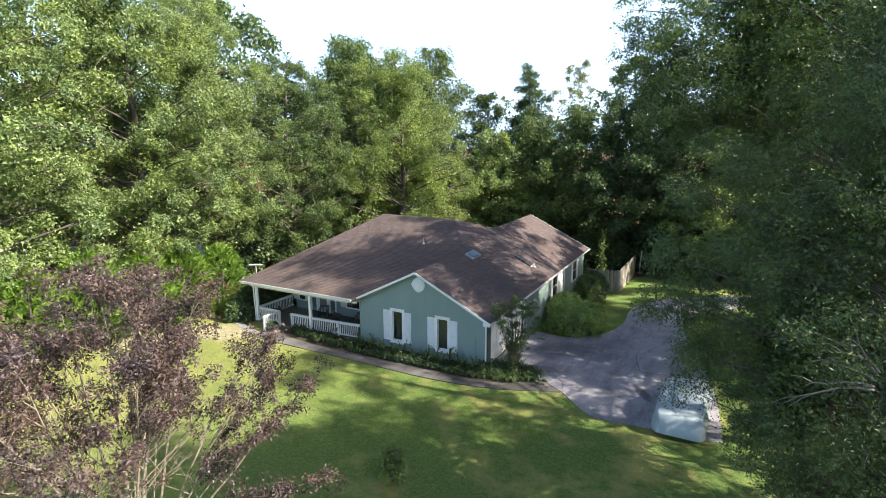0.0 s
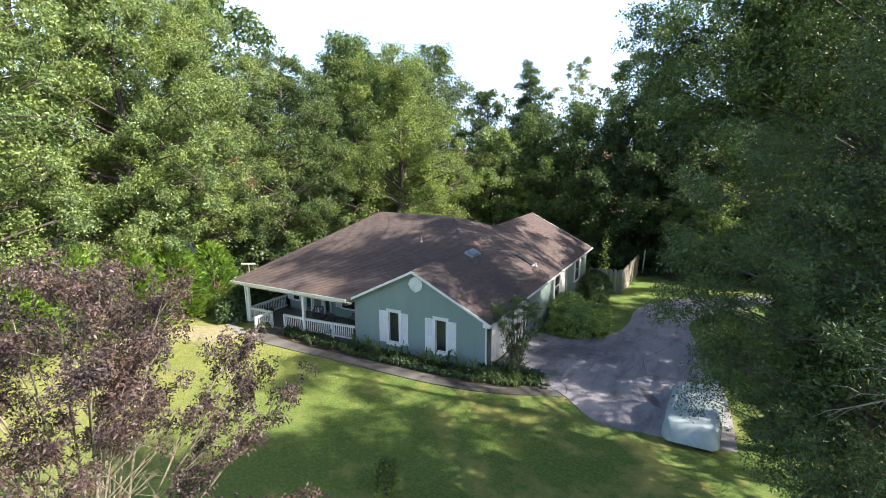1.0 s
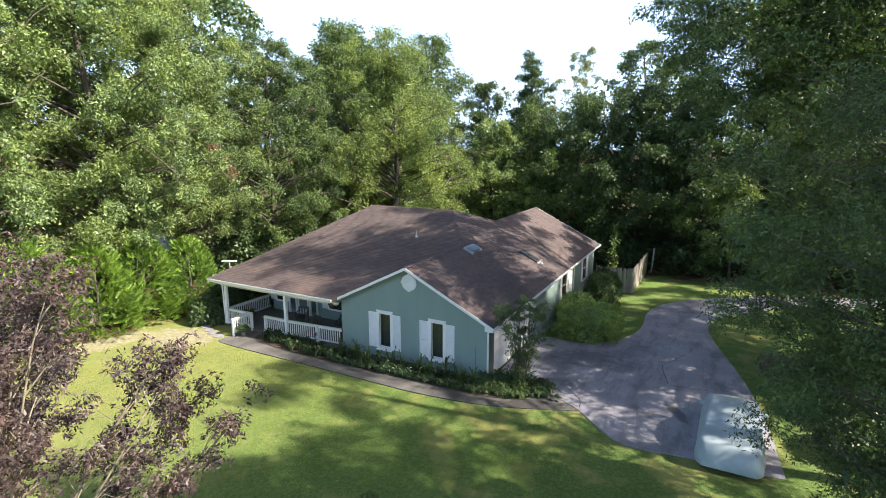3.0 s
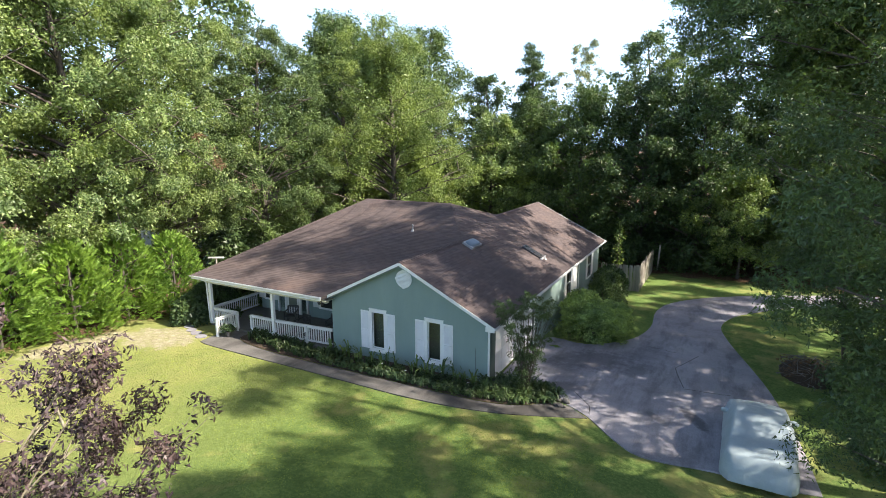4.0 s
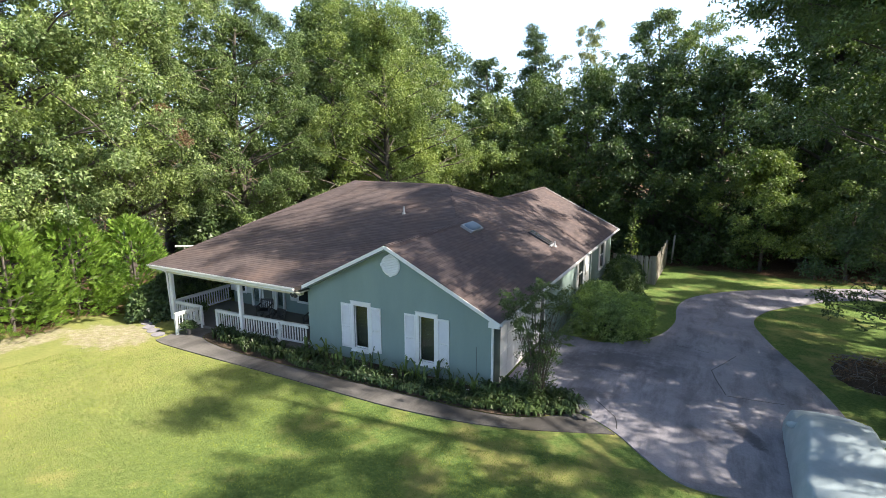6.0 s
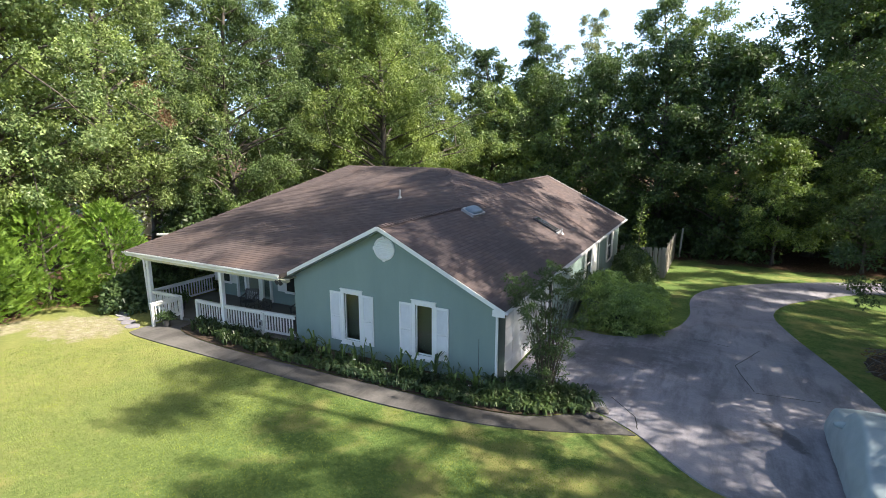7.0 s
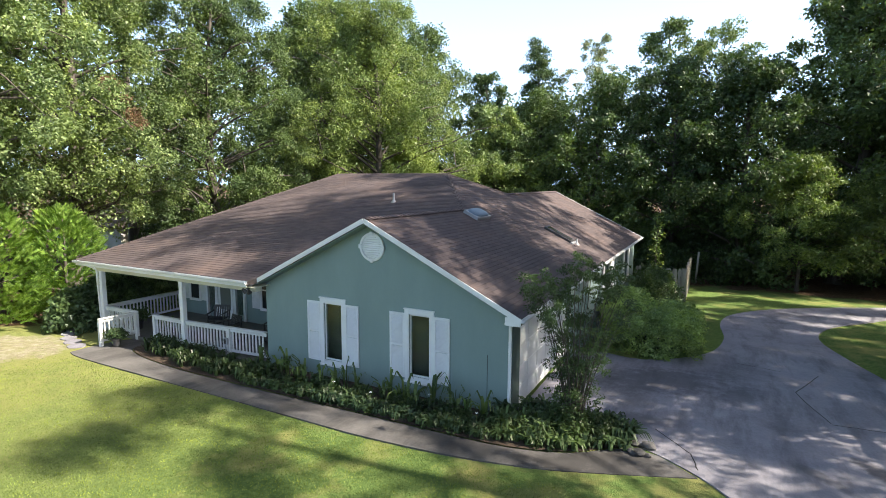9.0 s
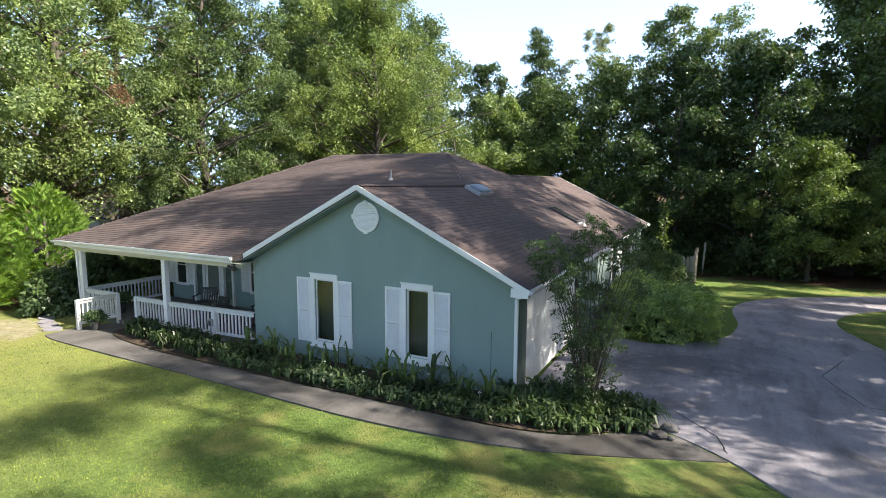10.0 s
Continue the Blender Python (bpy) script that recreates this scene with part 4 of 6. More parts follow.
slope_m = Matrix(((0.8955, 0, 0.4451), (0, 1, 0), (-0.4451, 0, 0.8955))).to_4x4()
m = Matrix.Translation(on_right(-3.42, 5.65, 0.0)) @ slope_m
bm = bmesh.new()
add_box(bm, (-0.3, -0.58, -0.02), (0.3, 0.58, 0.12), 0.01, m)
sk = part("skylight", bm, GREY_METAL, house, "domed roof skylight with a grey metal frame")
bm = bmesh.new()
bmesh.ops.create_uvsphere(bm, u_segments=24, v_segments=12, radius=1.0)
bmesh.ops.delete(bm, geom=[v for v in bm.verts if v.co.z < -0.05], context="VERTS")
for v in bm.verts:
    sx = math.copysign(abs(v.co.x) ** 0.6, v.co.x)
    sy = math.copysign(abs(v.co.y) ** 0.6, v.co.y)
    v.co = m @ Vector((sx * 0.27, sy * 0.55, 0.12 + v.co.z * 0.1))
part("dome", bm, SKYGLASS, sk, "pale blue plastic dome")
m2 = Matrix.Translation(on_right(-1.55, 9.6, 0.0)) @ slope_m
bm = bmesh.new()
add_box(bm, (-0.6, -0.3, -0.02), (0.6, 0.3, 0.1), 0.012, m2)
s2 = part("skylight", bm, DARK_METAL, house, "dark-framed long roof skylight")
part("pane", box((-0.54, -0.24, 0.1), (0.54, 0.24, 0.106), 0, m2), painted("dark_skylight_pane", (0.04, 0.04, 0.045), 0.1, 0.15), s2)
part("flashing", box((0.62, -0.36, -0.005), (0.72, 0.36, 0.06), 0.005, m2), GREY_METAL, s2)


def roof_pipe(x, y, z, h, r=0.04, base=0.12):
    bm = bmesh.new()
    bmesh.ops.create_cone(bm, cap_ends=True, segments=12, radius1=r, radius2=r, depth=h, matrix=Matrix.Translation((x, y, z + h / 2)))
    bmesh.ops.create_cone(bm, cap_ends=False, segments=12, radius1=base, radius2=r * 1.1, depth=0.12, matrix=Matrix.Translation((x, y, z + 0.06)))
    part("vent_pipe", bm, GREY_METAL, house, "grey plumbing vent pipe")


roof_pipe(-7.0, 5.85, 2.6 + 0.3232 * 6.5 - 0.03, 0.38)
roof_pipe(-0.85, 9.75, 2.435 + 0.497 * 1.19 - 0.03, 0.25, 0.035)


# ---- porch railing ----
def railing(name, p, q, top, low, label, step=0.135, end_posts=(False, False)):
    t = thing(name, label, "railing", "porch railings")
    p, q = Vector((*p, 0)), Vector((*q, 0))
    d = q - p
    n = max(2, round(d.length / step))
    part("top_rail", beam(p + Vector((0, 0, top)), q + Vector((0, 0, top)), 0.13, 0.045, 0.008), WHITE_WORN, t)
    part("sub_rail", beam(p + Vector((0, 0, top - 0.08)), q + Vector((0, 0, top - 0.08)), 0.04, 0.085, 0.005), WHITE_WORN, t)
    part("bottom_rail", beam(p + Vector((0, 0, low)), q + Vector((0, 0, low)), 0.045, 0.085, 0.005), WHITE_WORN, t)
    me = bpy.data.meshes.new("baluster")
    b = box((-0.02, -0.02, low + 0.03), (0.02, 0.02, top - 0.1), 0.003)
    b.to_mesh(me)
    b.free()
    me.materials.append(WHITE_WORN)
    for i in range(1, n):
        ob = part_mesh("baluster", me, None, t)
        ob.location = p + d * (i / n)
        ob.rotation_euler = (0, 0, math.atan2(d.y, d.x))
    for c, want in zip((p, q), end_posts):
        if want:
            part("newel_post", box((c.x - 0.055, c.y - 0.055, gz(c.x, c.y)), (c.x + 0.055, c.y + 0.055, top + 0.02), 0.008), WHITE_WORN, t)
    return t


railing("porch_railing", (-12.72, -0.3), (-11.32, -0.3), 0.93, 0.2, "white painted porch railing between post and steps", end_posts=(True, False))
railing("porch_railing", (-11.09, -0.3), (-7.79, -0.07), 0.93, 0.2, "white painted porch railing above the planting bed")
part("middle_post", box((-9.31, -0.25, -0.1), (-9.19, -0.13, 0.9), 0.006), WHITE_WORN, bpy.data.objects["porch_railing.001"])
railing("porch_railing", (-15.44, -0.3), (-13.72, -0.3), 0.93, 0.2, "white painted porch railing beside the steps", end_posts=(False, True))
railing("porch_railing", (-13.78, -1.5), (-13.72, -0.38), 0.93, 0.2, "short white railing flanking the porch steps", end_posts=(True, False))
railing("porch_railing", (-15.56, -0.18), (-15.56, 2.85), 0.93, 0.2, "white painted railing closing the end of the porch")


# ---- fence behind the house ----
def build_fence(p, q, h, label):
    t = thing("fence", label, "fence", "yard fence")
    p, q = Vector((*p, 0)), Vector((*q, 0))
    d = q - p
    n = round(d.length / 0.148)
    rng = np.random.default_rng(int(h * 100) + n)
    me = bpy.data.meshes.new("picket")
    bm = bmesh.new()
    add_prism(bm, [(-0.068, 0.0), (0.068, 0.0), (0.068, 0.95), (0.035, 1.0), (-0.035, 1.0), (-0.068, 0.95)], 1, -0.009, 0.009)
    bm.to_mesh(me)
    bm.free()
    me.materials.append(FENCE)
    for i in range(n):
        c = p + d * ((i + 0.5) / n)
        ob = part_mesh("picket", me, None, t)
        ob.location = (c.x, c.y, gz(c.x, c.y) - 0.02)
        ob.rotation_euler = (rng.normal() * 0.012, rng.normal() * 0.012, math.atan2(d.y, d.x) + rng.normal() * 0.03)
        ob.scale = (1, 1, h * (1 + rng.normal() * 0.015))
    off = Vector((-d.y, d.x, 0)).normalized() * 0.04
    for z in (0.35, h - 0.3):
        a, b = p + off, q + off
        part("rail", beam((a.x, a.y, gz(a.x, a.y) + z), (b.x, b.y, gz(b.x, b.y) + z), 0.04, 0.09), FENCE, t)
    k = max(2, round(d.length / 2.4))
    for i in range(k + 1):
        c = p + d * (i / k) + off * 2.2
        part("post", box((c.x - 0.045, c.y - 0.045, gz(c.x, c.y) - 0.1), (c.x + 0.045, c.y + 0.045, gz(c.x, c.y) + h - 0.05), 0.005), FENCE, t)


build_fence((2.75, 21.2), (2.62, 30.6), 2.0, "weathered grey board fence running into the woods")
build_fence((0.1, 20.9), (2.7, 21.2), 1.95, "weathered grey board fence joining the house")
w = thing("fence_post", "leaning weathered wooden post at the fence end", "post")
part("post", beam((2.95, 31.4, gz(3, 31.4) - 0.1), (3.05, 31.5, gz(3, 31.4) + 2.3), 0.13, 0.13, 0.01), FENCE, w)


# ---- covered car ----
def covered_car():
    car = thing("covered_car", "car parked on the driveway under a silver-blue fabric cover", "car")
    x0, y0, ln, wd = 9.12, -0.55, 4.75, 1.86
    car.location = (x0, y0, gz(x0, y0) + 0.03)
    tilt = math.atan(-0.055)
    car.rotation_euler = (tilt, 0, radians(-1.5))
    # height of the top along the length, tail to nose
    prof = [(0.0, 0.62), (0.03, 0.86), (0.12, 0.98), (0.2, 1.04), (0.3, 1.3), (0.4, 1.42), (0.52, 1.43), (0.62, 1.33), (0.72, 1.02), (0.8, 0.97), (0.92, 0.86), (0.98, 0.7), (1.0, 0.52)]

    def top(u):
        for (a, za), (b, zb2) in zip(prof[:-1], prof[1:]):
            if u <= b:
                k = (u - a) / (b - a)
                k = k * k * (3 - 2 * k) * 0.5 + k * 0.5
                return za + (zb2 - za) * k
        return prof[-1][1]
    nu, nv = 72, 44
    verts, faces = [], []
    for i in range(nu + 1):
        u = i / nu
        endk = min(1.0, (min(u, 1 - u) / 0.07)) ** 0.5 if min(u, 1 - u) < 0.07 else 1.0
        h = top(u)
        for j in range(nv + 1):
            v = -1 + 2 * j / nv
            a = abs(v)
            hem = 0.13 + 0.05 * noise.noise(Vector((u * 9, v * 3, 2)))
            half = wd / 2 * (0.78 + 0.22 * endk)
            cab = max(0.0, (h - 0.95) / 0.48)
            if a < 0.55:
                xx = half * (0.86 - 0.16 * cab) * a / 0.55
                zz = h - 0.05 * (a / 0.55) ** 3
            else:
                k = (a - 0.55) / 0.45
                shoulder = half * (0.86 - 0.16 * cab)
                xx = shoulder + (half * 1.0 + 0.03 - shoulder) * min(1.0, k * (1.5 + 0.3 * cab)) ** 0.8
                zz = (h - 0.05) * (1 - k ** 1.15) + hem * k ** 1.15
            wr = 0.018 * noise.noise(Vector((u * 14, v * 2.2, 0.5))) + 0.012 * noise.noise(Vector((u * 5 + v * 4, v * 9, 4)))
            yy = (u - 0.5) * ln * (1 - 0.0 * a)
            if u < 0.001 or u > 0.999:
                yy += math.copysign(0.02, yy)
            verts.append((math.copysign(xx + wr, v) if a > 0.02 else wr, yy + wr, zz + wr * (1 if a < 0.9 else 0.3)))
    for i in range(nu):
        for j in range(nv):
            a = i * (nv + 1) + j
            faces.append((a, a + nv + 1, a + nv + 2, a + 1))
    for i0 in (0, nu):        # tail and nose drop to the hem
        row = [i0 * (nv + 1) + j for j in range(nv + 1)]
        low = []
        for r in row:
            x, y, z = verts[r]
            low.append(len(verts))
            verts.append((x, y + math.copysign(0.06, y), 0.14))
        for j in range(nv):
            faces.append((row[j], row[j + 1], low[j + 1], low[j]))
    me = mesh_of("cover", verts, faces)
    me.polygons.foreach_set("use_smooth", [True] * len(me.polygons))
    part_mesh("cover", me, COVER, car, "silver-blue wrinkled fabric car cover")
    for sx in (-1, 1):
        bm = bmesh.new()
        bmesh.ops.create_uvsphere(bm, u_segments=14, v_segments=10, radius=1.0)
        for v in bm.verts:
            v.co = Vector((sx * 0.9 + v.co.x * 0.17, 0.42 + v.co.y * 0.07, 0.99 + v.co.z * 0.09))
        part("mirror", bm, COVER, car, "side mirror bulging under the cover")
        for yy in (-1.4, 1.42):
            bm = bmesh.new()
            bmesh.ops.create_cone(bm, cap_ends=True, segments=24, radius1=0.31, radius2=0.31, depth=0.2, matrix=pose(sx * 0.76, yy, 0.31, 0, 90))
            part("wheel", bm, BLACK, car, "black tyre below the cover")
    part("underbody", box((-0.72, -2.0, 0.16), (0.72, 2.0, 0.4)), BLACK, car)


covered_car()

# ---- trees ----
T = make_tree
# tall hardwoods on the west side
T(11, "tree", "tall sunlit sweetgum with full green crown", "tree", "west woods", -23.0, -3.0, 22, 6.2, 4.6, 60, 128000, 0.126, "gum", core=0.35, clump=0.15, sub=2, flat=0.85, up=0.45, width=0.6)
T(12, "tree", "tall broadleaf tree with a dead russet branch", "tree", "west woods", -25.0, 3.6, 23, 6.6, 4.5, 60, 125000, 0.12, "gum", core=0.2, clump=0.15, sub=2, flat=0.85, up=0.45, width=0.6)
T(13, "tree", "green broadleaf tree behind the porch end", "tree", "west woods", -24.2, 12.5, 20, 5.4, 4.5, 50, 84000, 0.12, "oak", core=0.4, clump=0.15, sub=2, flat=0.85, up=0.45, width=0.6)
T(14, "tree", "tall dense broadleaf tree at the lawn's edge", "tree", "west woods", -23.0, -11.0, 22, 6.3, 4.6, 58, 62000, 0.15, "gum", core=0.35, clump=0.15, sub=2, flat=0.85, up=0.45, width=0.6)
T(15, "tree", "tall broadleaf tree deep in the woods", "tree", "west woods", -33, -2, 26, 7, 5, 30, 17000, 0.34, "oak")
T(16, "tree", "tall broadleaf tree deep in the woods", "tree", "west woods", -33, 12, 26, 7, 5, 30, 17000, 0.34, "oak")
T(17, "tree", "tall broadleaf tree deep in the woods", "tree", "west woods", -30, -16, 25, 7, 3, 30, 17000, 0.34, "oak")
# behind the house
T(21, "tree", "large round-crowned bright green tree behind the house", "tree", "back woods", -19.2, 21.6, 21.6, 7.3, 2.5, 66, 112000, 0.122, "light", core=0.6, clump=0.15, sub=2, flat=0.85, up=0.35, width=0.55, hang=0.6)
T(22, "tree", "low light green tree behind the roof", "tree", "back woods", -17.5, 25.0, 10.5, 3.6, 1.5, 24, 26000, 0.17, "light")
T(23, "tree", "broadleaf tree in the back woods", "tree", "back woods", -26.5, 24.5, 22, 6.2, 6.5, 30, 34000, 0.23, "oak")
T(24, "tree", "dark slender tree in the back woods", "tree", "back woods", -19.5, 44.0, 21, 3.4, 2, 30, 24000, 0.22, "dark", shape="column")
T(25, "pine_tree", "tall layered pine with an open top", "tree", "back woods", -14.3, 46.5, 24.3, 4.8, 3, 44, 30000, 0.24, "pine", shape="cone", flat=0.4, width=0.4, clump=0.2)
T(26, "tree", "pale feathery tree standing above the woods", "tree", "back woods", -8.6, 49.5, 24.6, 3.4, 3, 56, 26000, 0.14, "pale", bark=GREY_BARK, shape="column", clump=0.17, rise=0.7, hang=0.1, trunk_r=0.1)
T(27, "tree", "tall tree standing above the woods", "tree", "back woods", -1.2, 46.0, 24.6, 4.4, 3, 32, 26000, 0.22, "oak", shape="column")
T(28, "tree", "slender sunlit tree with open crown", "tree", "back woods", 3.9, 42.0, 23.0, 3.9, 3, 48, 28000, 0.15, "light", shape="column", clump=0.18, rise=0.6, hang=0.1, trunk_r=0.14)
T(29, "tree", "young tree hung with bright yellow-green vines", "tree", "back woods", -10.7, 34.8, 11.2, 2.3, 4.5, 22, 12000, 0.15, "hedge", clump=0.24, width=0.5, hang=0.7)
back = [(-10.5, 37.5, 16.9, 4.4, "oak"), (-5.0, 36.5, 17.6, 4.8, "deep"), (0.6, 36.0, 18.5, 4.8, "dark"), (5.6, 34.4, 17.7, 4.7, "dark"), (12.4, 38.5, 28.5, 5.4, "oak"), (19.0, 41.0, 32.0, 6.2, "oak"), (27.0, 38.0, 26.0, 6.4, "dark"),
        (-14.0, 34.0, 15.0, 3.6, "gum"), (-24.0, 33.0, 21.9, 6.0, "oak"), (-33.0, 32.0, 27.0, 7.0, "oak"), (-41.0, 43.0, 30.0, 7.0, "oak"), (-28.0, 46.0, 28.0, 6.4, "oak")]
for i, (x, y, h, r, mname) in enumerate(back):
    T(40 + i, "tree", "vine-covered dark green tree at the edge of the woods" if mname == "dark" else "green broadleaf tree at the edge of the woods", "tree", "back woods", x, y, h, r * 1.12, 0.5, 52, 30000 if h < 22 or x < 0 else 44000, 0.22 if h < 22 else 0.24, mname, core=0.7 if h > 24 and x > 0 else 0.35, clump=0.18, sub=2, flat=0.9, up=0.4, hang=0.6)
# right-hand side
T(410, "tree", "tall shading hardwood overhanging the driveway", "tree", "driveway trees", 15.0, 6.0, 22.6, 7.9, 7.0, 50, 112000, 0.125, "deep", core=0.32, rise=0.3, clump=0.17, width=0.55, trunk_r=0.2, tufts=5,
  boughs=[(6.4, 6.0, 13.6, 1.5), (6.2, 7.4, 15.0, 1.4), (7.4, 6.6, 15.4, 1.6), (8.6, 5.6, 13.2, 1.5), (9.4, 7.0, 18.0, 1.6), (10.6, 5.0, 13.0, 1.6), (15.6, 2.6, 13.6, 1.4), (5.4, 6.2, 16.2, 1.1), (6.2, 5.2, 17.8, 1.3), (7.4, 8.0, 18.6, 1.4), (8.6, 5.2, 19.4, 1.5), (9.8, 8.4, 20.0, 1.5), (7.0, 9.6, 16.0, 1.3), (6.9, 4.6, 14.6, 1.6), (8.2, 6.6, 16.6, 1.7), (6.6, 6.4, 12.6, 1.3), (9.4, 4.2, 17.4, 1.7), (9.0, 7.4, 14.2, 1.6), (10.4, 5.6, 15.6, 1.8), (8.0, 3.0, 12.8, 1.3), (4.9, 5.6, 17.4, 1.0), (5.2, 5.0, 19.0, 1.1), (6.4, 6.0, 20.2, 1.2), (14.6, 2.6, 7.6, 1.2), (16.0, 3.8, 9.4, 1.2)])
T(72, "tree", "low-branched dark green tree beside the lawn", "tree", "driveway trees", 13.8, -8.5, 15.5, 4.15, 2.2, 110, 155000, 0.078, "dark", clump=0.19, width=0.36, core=0.4, trunk_r=0.12, flat=0.9, up=0.4,
  # the last two boughs are unseen, added to close lit gaps on the lawn
  boughs=[(8.9, -9.9, 7.5, 0.7), (9.1, -9.7, 8.4, 0.8), (9.8, -9.7, 7.4, 0.8), (10.8, -8.8, 6.2, 0.9), (10.5, -9.4, 8.6, 1.1), (16.4, -5.0, 6.6, 1.2), (17.2, -4.4, 7.4, 1.2)])
T(84, "tree", "low-branched dark green tree overhanging the parked car", "tree", "driveway trees", 14.9, -3.4, 9.0, 3.5, 5.4, 9, 7000, 0.1, "dark", clump=0.17, width=0.4, core=0, trunk_r=0.11, four=True)
T(73, "tree", "dark green tree beside the curving driveway", "tree", "driveway trees", 20.5, 24.0, 24.0, 7.0, 7.0, 26, 40000, 0.19, "oak", core=0, clump=0.18, trunk_r=0.2)
T(74, "tree", "small pale-leaved tree on the leaf litter", "tree", "driveway trees", 9.2, 31.4, 9.4, 3.6, 2.5, 30, 26000, 0.15, "shrub", trunk_r=0.13)
T(75, "tree", "small leaning tree on the leaf litter", "tree", "driveway trees", 14.6, 31.4, 9.0, 3.9, 2.3, 30, 24000, 0.16, "oak", lean=(0.6, 0), trunk_r=0.12)
# out of view, added to dapple the driveway
T(76, "tree", "tall hardwood added out of view to shade the lot", "tree", "driveway trees", 23.0, 10.0, 18, 5.4, 6.5, 13, 11000, 0.2, "oak", core=0, clump=0.2)
# unseen tree whose high crown is put here to throw shade over the lawn
T(77, "tree", "tall open hardwood added out of view to shade the lawn", "tree", "driveway trees", 20.5, 0.2, 24.5, 5.7, 12, 32, 22000, 0.16, "oak", core=0, clump=0.2, tufts=6, shape="column")
# unseen tree added to keep sun off the driveway by the garage
T(85, "tree", "hardwood added out of view to shade the driveway", "tree", "driveway trees", 24.2, 6.6, 20.0, 4.8, 8.0, 15, 10500, 0.18, "oak", core=0, clump=0.2)
# also unseen; crown and boughs are placed to shade the near lawn
T(78, "tree", "tall hardwood added out of view to shade the lot", "tree", "driveway trees", 20.5, -9.0, 23.0, 6.2, 6, 44, 40000, 0.19, "oak", core=0.03, clump=0.2, tufts=6,
  boughs=[(19.5, -3.6, 11.5, 1.4), (21.0, -3.2, 12.5, 1.4), (22.5, -3.8, 13.0, 1.5), (18.5, -4.2, 10.5, 1.3), (20.5, -4.8, 12.0, 1.4)])
# two more trees added out of view, thinning the sun from the east
T(82, "tree", "tall hardwood added out of view to shade the lot", "tree", "driveway trees", 30.0, 12.0, 27, 7.5, 6, 40, 34000, 0.26, "oak", core=0, clump=0.22)
T(79, "tree", "tall hardwood added out of view to shade the lot", "tree", "driveway trees", 30.0, 21.0, 28, 8.0, 8, 16, 26000, 0.28, "dark", core=0, clump=0.24)
T(81, "tree", "slim understorey tree beside the curving driveway", "tree", "driveway trees", 17.5, 6.0, 8.0, 2.4, 1.6, 14, 8000, 0.12, "oak", trunk_r=0.11)
T(86, "tree", "low leafy tree beside the bend of the driveway", "tree", "driveway trees", 13.0, 9.5, 8.5, 3.0, 2.0, 34, 26000, 0.09, "dark", core=0.1, clump=0.22, trunk_r=0.1)
# added so its crown and low boughs shade the back roof and side wall
T(83, "tree", "tall hardwood beyond the curving driveway", "tree", "driveway trees", 16.6, 14.2, 27, 7.0, 10, 34, 42000, 0.16, "deep", core=0, clump=0.16, trunk_r=0.2, tufts=4,
  boughs=[(10.6, 12.4, 16.0, 1.6), (11.0, 14.6, 18.0, 1.6), (10.4, 16.6, 17.0, 1.5), (11.6, 11.0, 19.6, 1.5), (11.8, 17.6, 20.0, 1.5), (12.0, 13.4, 22.6, 1.6), (11.0, 14.6, 9.6, 1.3), (12.2, 16.6, 10.6, 1.4), (11.6, 12.4, 10.0, 1.3), (12.8, 18.6, 11.4, 1.4), (10.4, 13.4, 8.8, 1.0), (12.4, 20.4, 11.0, 1.2)])

# a dead russet spray in one of the western crowns, and bare grey limbs beside the lawn
rngd = np.random.default_rng(66)
west = bpy.data.objects["tree.001"]
spot = Vector((-19.2, 3.1, 9.0)) - west.location
part_mesh("dead_spray", quads_mesh("dead_spray", leaves(rngd, [spot, spot + Vector((-0.1, -0.3, 0.6)), spot + Vector((0.2, 0.35, -0.6)), spot + Vector((0.3, 0.6, -1.0))], [0.36, 0.36, 0.36, 0.26], 1300, 0.13, width=0.4)), LEAF["russet"], west, "dead russet leaves")
low = [o for o in bpy.data.objects if o.name.startswith("tree") and o.get("label", "").startswith("low-branched")][0]
paths = []
for i in range(6):
    a = Vector((12.5, -11.7, 6.75 + 0.08 * i)) - low.location
    e = Vector((11.05 + 0.16 * i, -12.5 + 0.12 * rngd.normal(), 6.75 + 0.22 * i + 0.15 * rngd.normal())) - low.location
    m = a.lerp(e, 0.5) + Vector((0, 0, 0.22 + 0.1 * rngd.normal()))
    pts = [(a * (1 - u) ** 2 + m * 2 * u * (1 - u) + e * u * u + Vector(rngd.normal(size=3)) * 0.02, 0.024 * (1 - u) + 0.004) for u in (0, 0.2, 0.4, 0.6, 0.8, 1.0)]
    paths.append(pts)
    for k in range(4):
        q = pts[1 + k][0]
        f = q + (e - a).normalized() * 0.35 + Vector((rngd.normal() * 0.12, rngd.normal() * 0.12, rngd.normal() * 0.22))
        paths.append([(q, 0.009), (q.lerp(f, 0.5) + Vector((0, 0, 0.04)), 0.006), (f, 0.003)])
part_mesh("dead_limb", tube_mesh("dead_limb", paths, 5), GREY_BARK, low, "bare grey dead limbs")

# neighbouring house seen through the western trees
nb = thing("neighbour_house", "small pale house with a dark roof beyond the trees", "house")
nz = gz(-39, 23)
PALE = painted("pale_siding", (0.62, 0.62, 0.57), 0.2)
bm = bmesh.new()
add_prism(bm, [(-42.5, nz - 0.3), (-36.0, nz - 0.3), (-36.0, 1.9), (-39.25, 3.5), (-42.5, 1.9)], 1, 23.0, 31.5)
part("wall", bm, PALE, nb)
